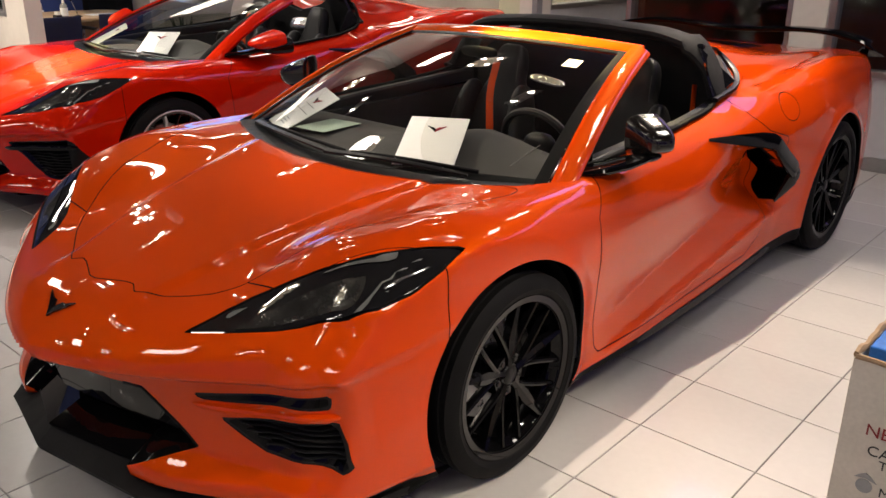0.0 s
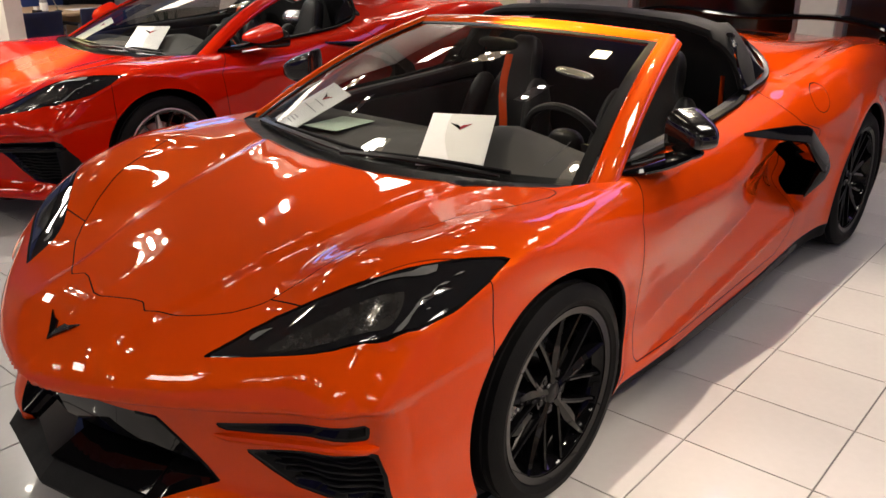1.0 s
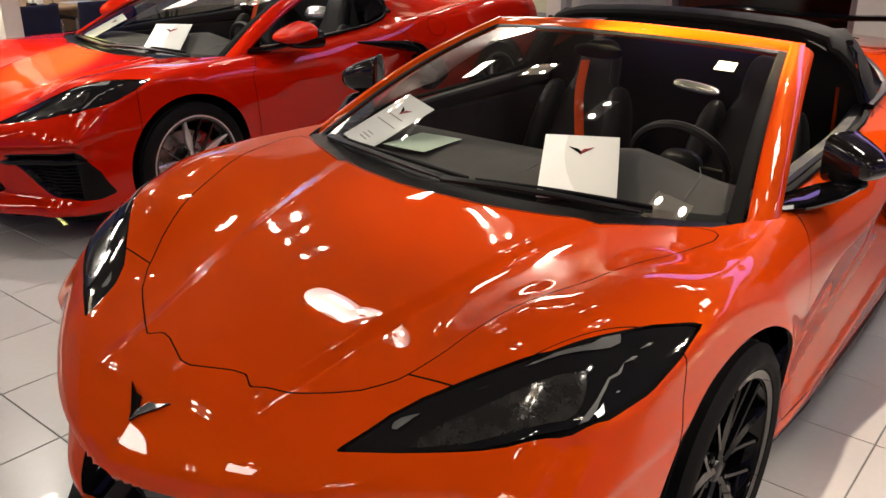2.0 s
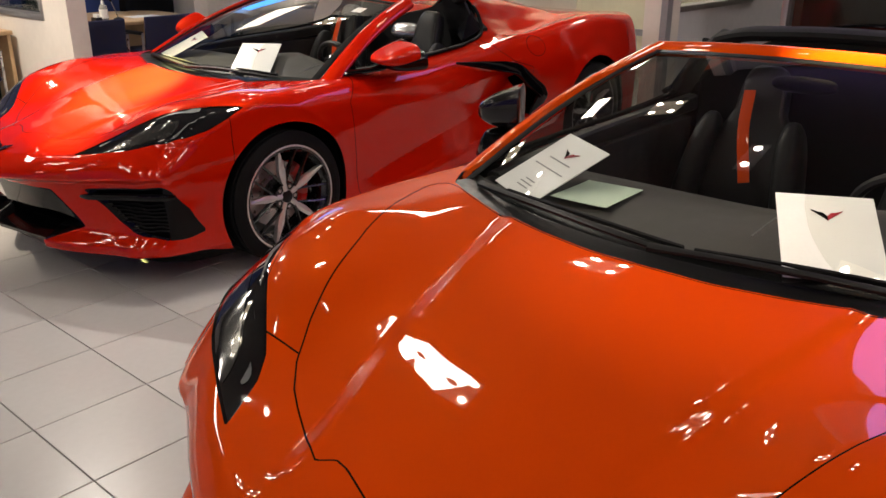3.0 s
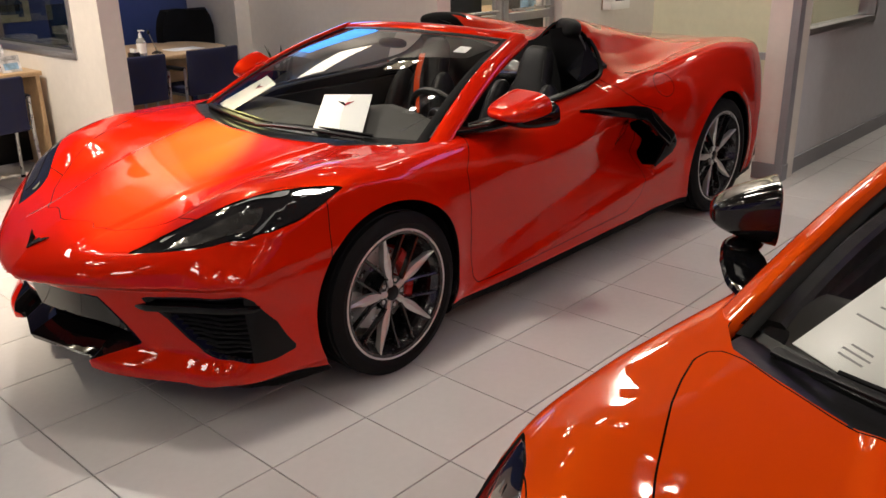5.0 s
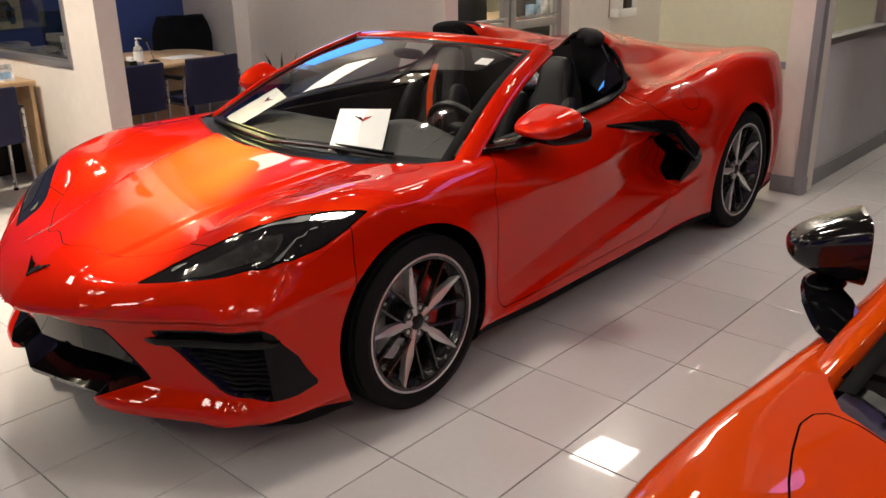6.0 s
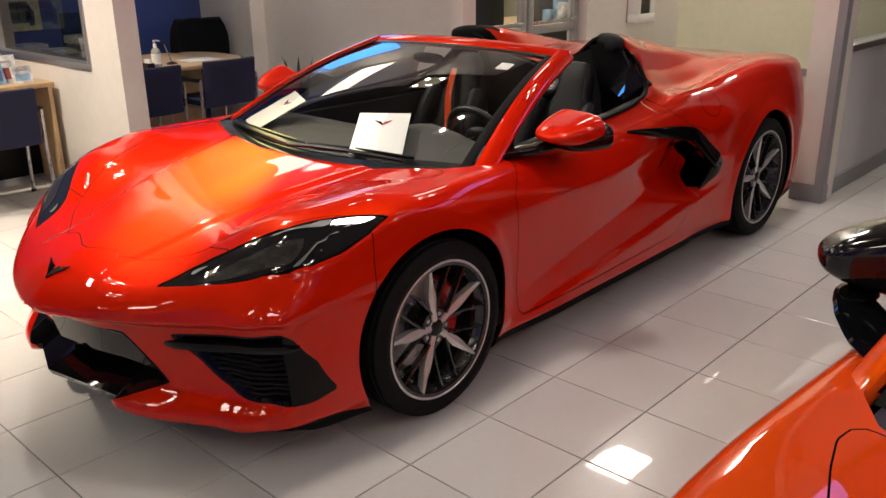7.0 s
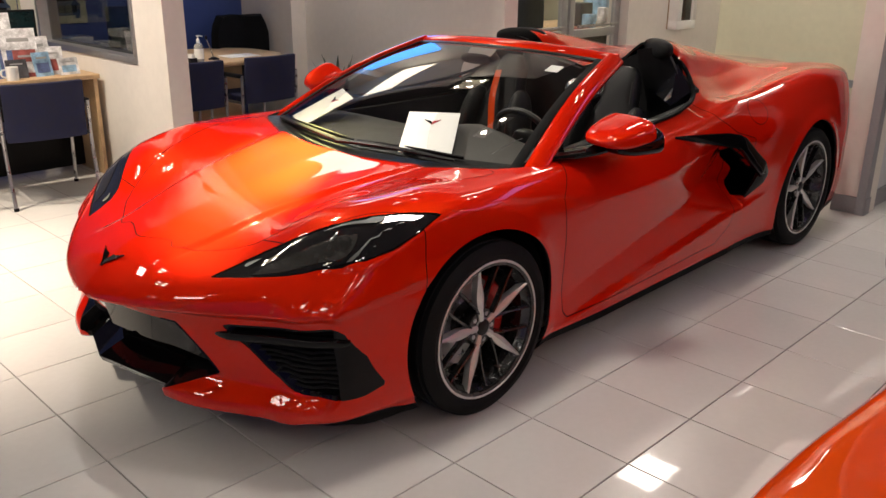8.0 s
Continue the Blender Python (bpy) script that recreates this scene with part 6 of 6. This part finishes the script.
# extinguisher cabinet on the pale wall
cab = thing("extinguisher_cabinet", pose(-6.80, 8.05, 0.945), "white wall cabinet with a small red extinguisher behind glass", "cabinet")
part("cabinet_body", box(0.0, 0.012, -0.17, 0.17, 0, 0.62, 0.002), BROWN_CARD, cab)
for a in ((-0.17, 0.17, 0, 0.075), (-0.17, 0.17, 0.545, 0.62), (-0.17, -0.095, 0.075, 0.545), (0.095, 0.17, 0.075, 0.545)):
    part("cabinet_side", box(0.012, 0.11, *a, 0.004), PAPER, cab)
part("cabinet_window", box(0.090, 0.094, -0.093, 0.093, 0.077, 0.543), SIDE_GLASS, cab, smooth=False).visible_shadow = False
part("extinguisher", cylinder((0.05, 0.0, 0.08), (0.05, 0.0, 0.36), 0.036, bm=cylinder((0.05, 0.0, 0.36), (0.05, 0.0, 0.43), 0.014)), CALIPER, cab, "red extinguisher")
# small dark object on the floor behind the red car
cable = thing("floor_cable", pose(-4.76, 6.9, 0), "coiled black cable on the floor behind the red car", "cable")
part("coil", sweep([(0.10 * math.cos(a) * (1 + 0.1 * math.sin(3 * a)), 0.08 * math.sin(a), 0.012 + 0.003 * a) for a in np.linspace(0, 18, 70)], 0.010, 0.010, n=8, power=1), RUBBER, cable)
part("plug", box(-0.02, 0.03, 0.08, 0.14, 0.0, 0.05, 0.008), SATIN_BLACK, cable)

# collection box by the orange car
carton = thing("collection_box", pose(-0.185, 1.775, 0), "open white cardboard collection box with printed words", "box")
bw, bd, bh, th = 0.46, 0.42, 0.75, 0.006
for nm, a in (("box_side", (0, bw, 0, th)), ("box_side", (0, bw, bd - th, bd)), ("box_side", (0, th, th, bd - th)), ("box_side", (bw - th, bw, th, bd - th))):
    part(nm, box(*a, 0, bh, 0.001), CARTON, carton)
part("box_bottom", box(th, bw - th, th, bd - th, 0, th), BROWN_CARD, carton)
torn = [(0.003, 0.003 + (bd - 0.006) * t, bh + 0.006 + 0.012 * noise.noise((t * 9, 0, 0))) for t in np.linspace(0, 1, 24)]
part("torn_rim", sweep(torn, 0.006, 0.010, n=6, power=0.8), BROWN_CARD, carton, "torn brown cardboard rim")
rim2 = [(0.003 + (bw - 0.006) * t, 0.003, bh + 0.003 + 0.006 * noise.noise((t * 9, 3, 0))) for t in np.linspace(0, 1, 24)]
part("torn_rim", sweep(rim2, 0.005, 0.006, n=6, power=0.8), BROWN_CARD, carton, "torn brown cardboard rim")
toy = tagged(part("toy_box", box(-0.165, 0.12, 1.80, 2.06, 0.02, 0.775, 0.004), BLUE_PLASTIC, smooth=False), "bright blue toy package inside the collection box", "toy box")
TEXT_RED, TEXT_BLACK = mat("red_print", (0.25, 0.02, 0.02), 0.7), mat("black_print", (0.03, 0.03, 0.03), 0.7)


def word(text, size, x, z, material):
    cu = bpy.data.curves.new("lettering", "FONT")
    cu.body, cu.size, cu.extrude = text, size, 0.0004
    cu.materials.append(material)
    ob = new("lettering", cu)
    ob.parent = carton
    ob.matrix_local = pose(x, -0.0012, z, 90, 0, 0)


word("NE", 0.039, 0.049, 0.585, TEXT_RED)
word("CA", 0.034, 0.060, 0.540, TEXT_BLACK)
word("T", 0.030, 0.087, 0.514, TEXT_BLACK)
word("M", 0.031, 0.098, 0.450, TEXT_BLACK)
seal = [(0.068 + 0.017 * math.cos(a), 0.462 + 0.017 * math.sin(a)) for a in np.linspace(0, 2 * math.pi, 17)[:-1]]
part("printed_seal", prism(seal, -0.0015, 0.0, "xz"), INK, carton, "grey printed round emblem", smooth=False)
part("printed_wings", prism([(0.046, 0.478), (0.068, 0.482), (0.092, 0.476), (0.078, 0.489), (0.068, 0.495), (0.058, 0.489)], -0.002, 0.0, "xz"), INK, carton, smooth=False)

# dark screen and keyboard on the oak desk
screen_set = thing("desk_monitor", pose(-9.32, 2.80, 0.75), "dark flat computer monitor on the oak desk", "monitor")
part("panel", box(0.0, 0.025, -0.27, 0.27, 0.10, 0.43, 0.006), SATIN_BLACK, screen_set)
part("display", box(0.025, 0.027, -0.255, 0.255, 0.115, 0.415), mat("dark_display", (0.006, 0.018, 0.020), 0.15), screen_set, "dark green-black display", smooth=False)
part("stand", cylinder((-0.01, 0, 0.01), (-0.01, 0, 0.20), 0.02), SATIN_BLACK, screen_set)
part("foot", box(-0.10, 0.08, -0.11, 0.11, 0.0, 0.012, 0.004), SATIN_BLACK, screen_set)

# ---- floor tiles ----
tile_mesh = tile_data()
far, near = bmesh.new(), 0
for i in range(-24, 19):
    for j in range(-19, 29):
        x, y = TX + (i + 0.5) * TILE_P, TY + (j + 0.5) * TILE_P
        if not (-12.9 < x < 3.4 and -4.4 < y < 13.9):
            continue
        if -8 <= i <= 10 and -5 <= j <= 10 and near < 300:
            near += 1
            one = new("tile", tile_mesh)
            one.location = (x, y, 0)
            one.parent = floor
        else:
            far.faces.new([far.verts.new((x + sx * (TILE_P / 2 - GAP), y + sy * (TILE_P / 2 - GAP), 0.0)) for sx, sy in ((-1, -1), (1, -1), (1, 1), (-1, 1))])
part("far_tiles", far, TILE, floor, "pale glazed floor tiles", smooth=False)["kind"] = "stuff"
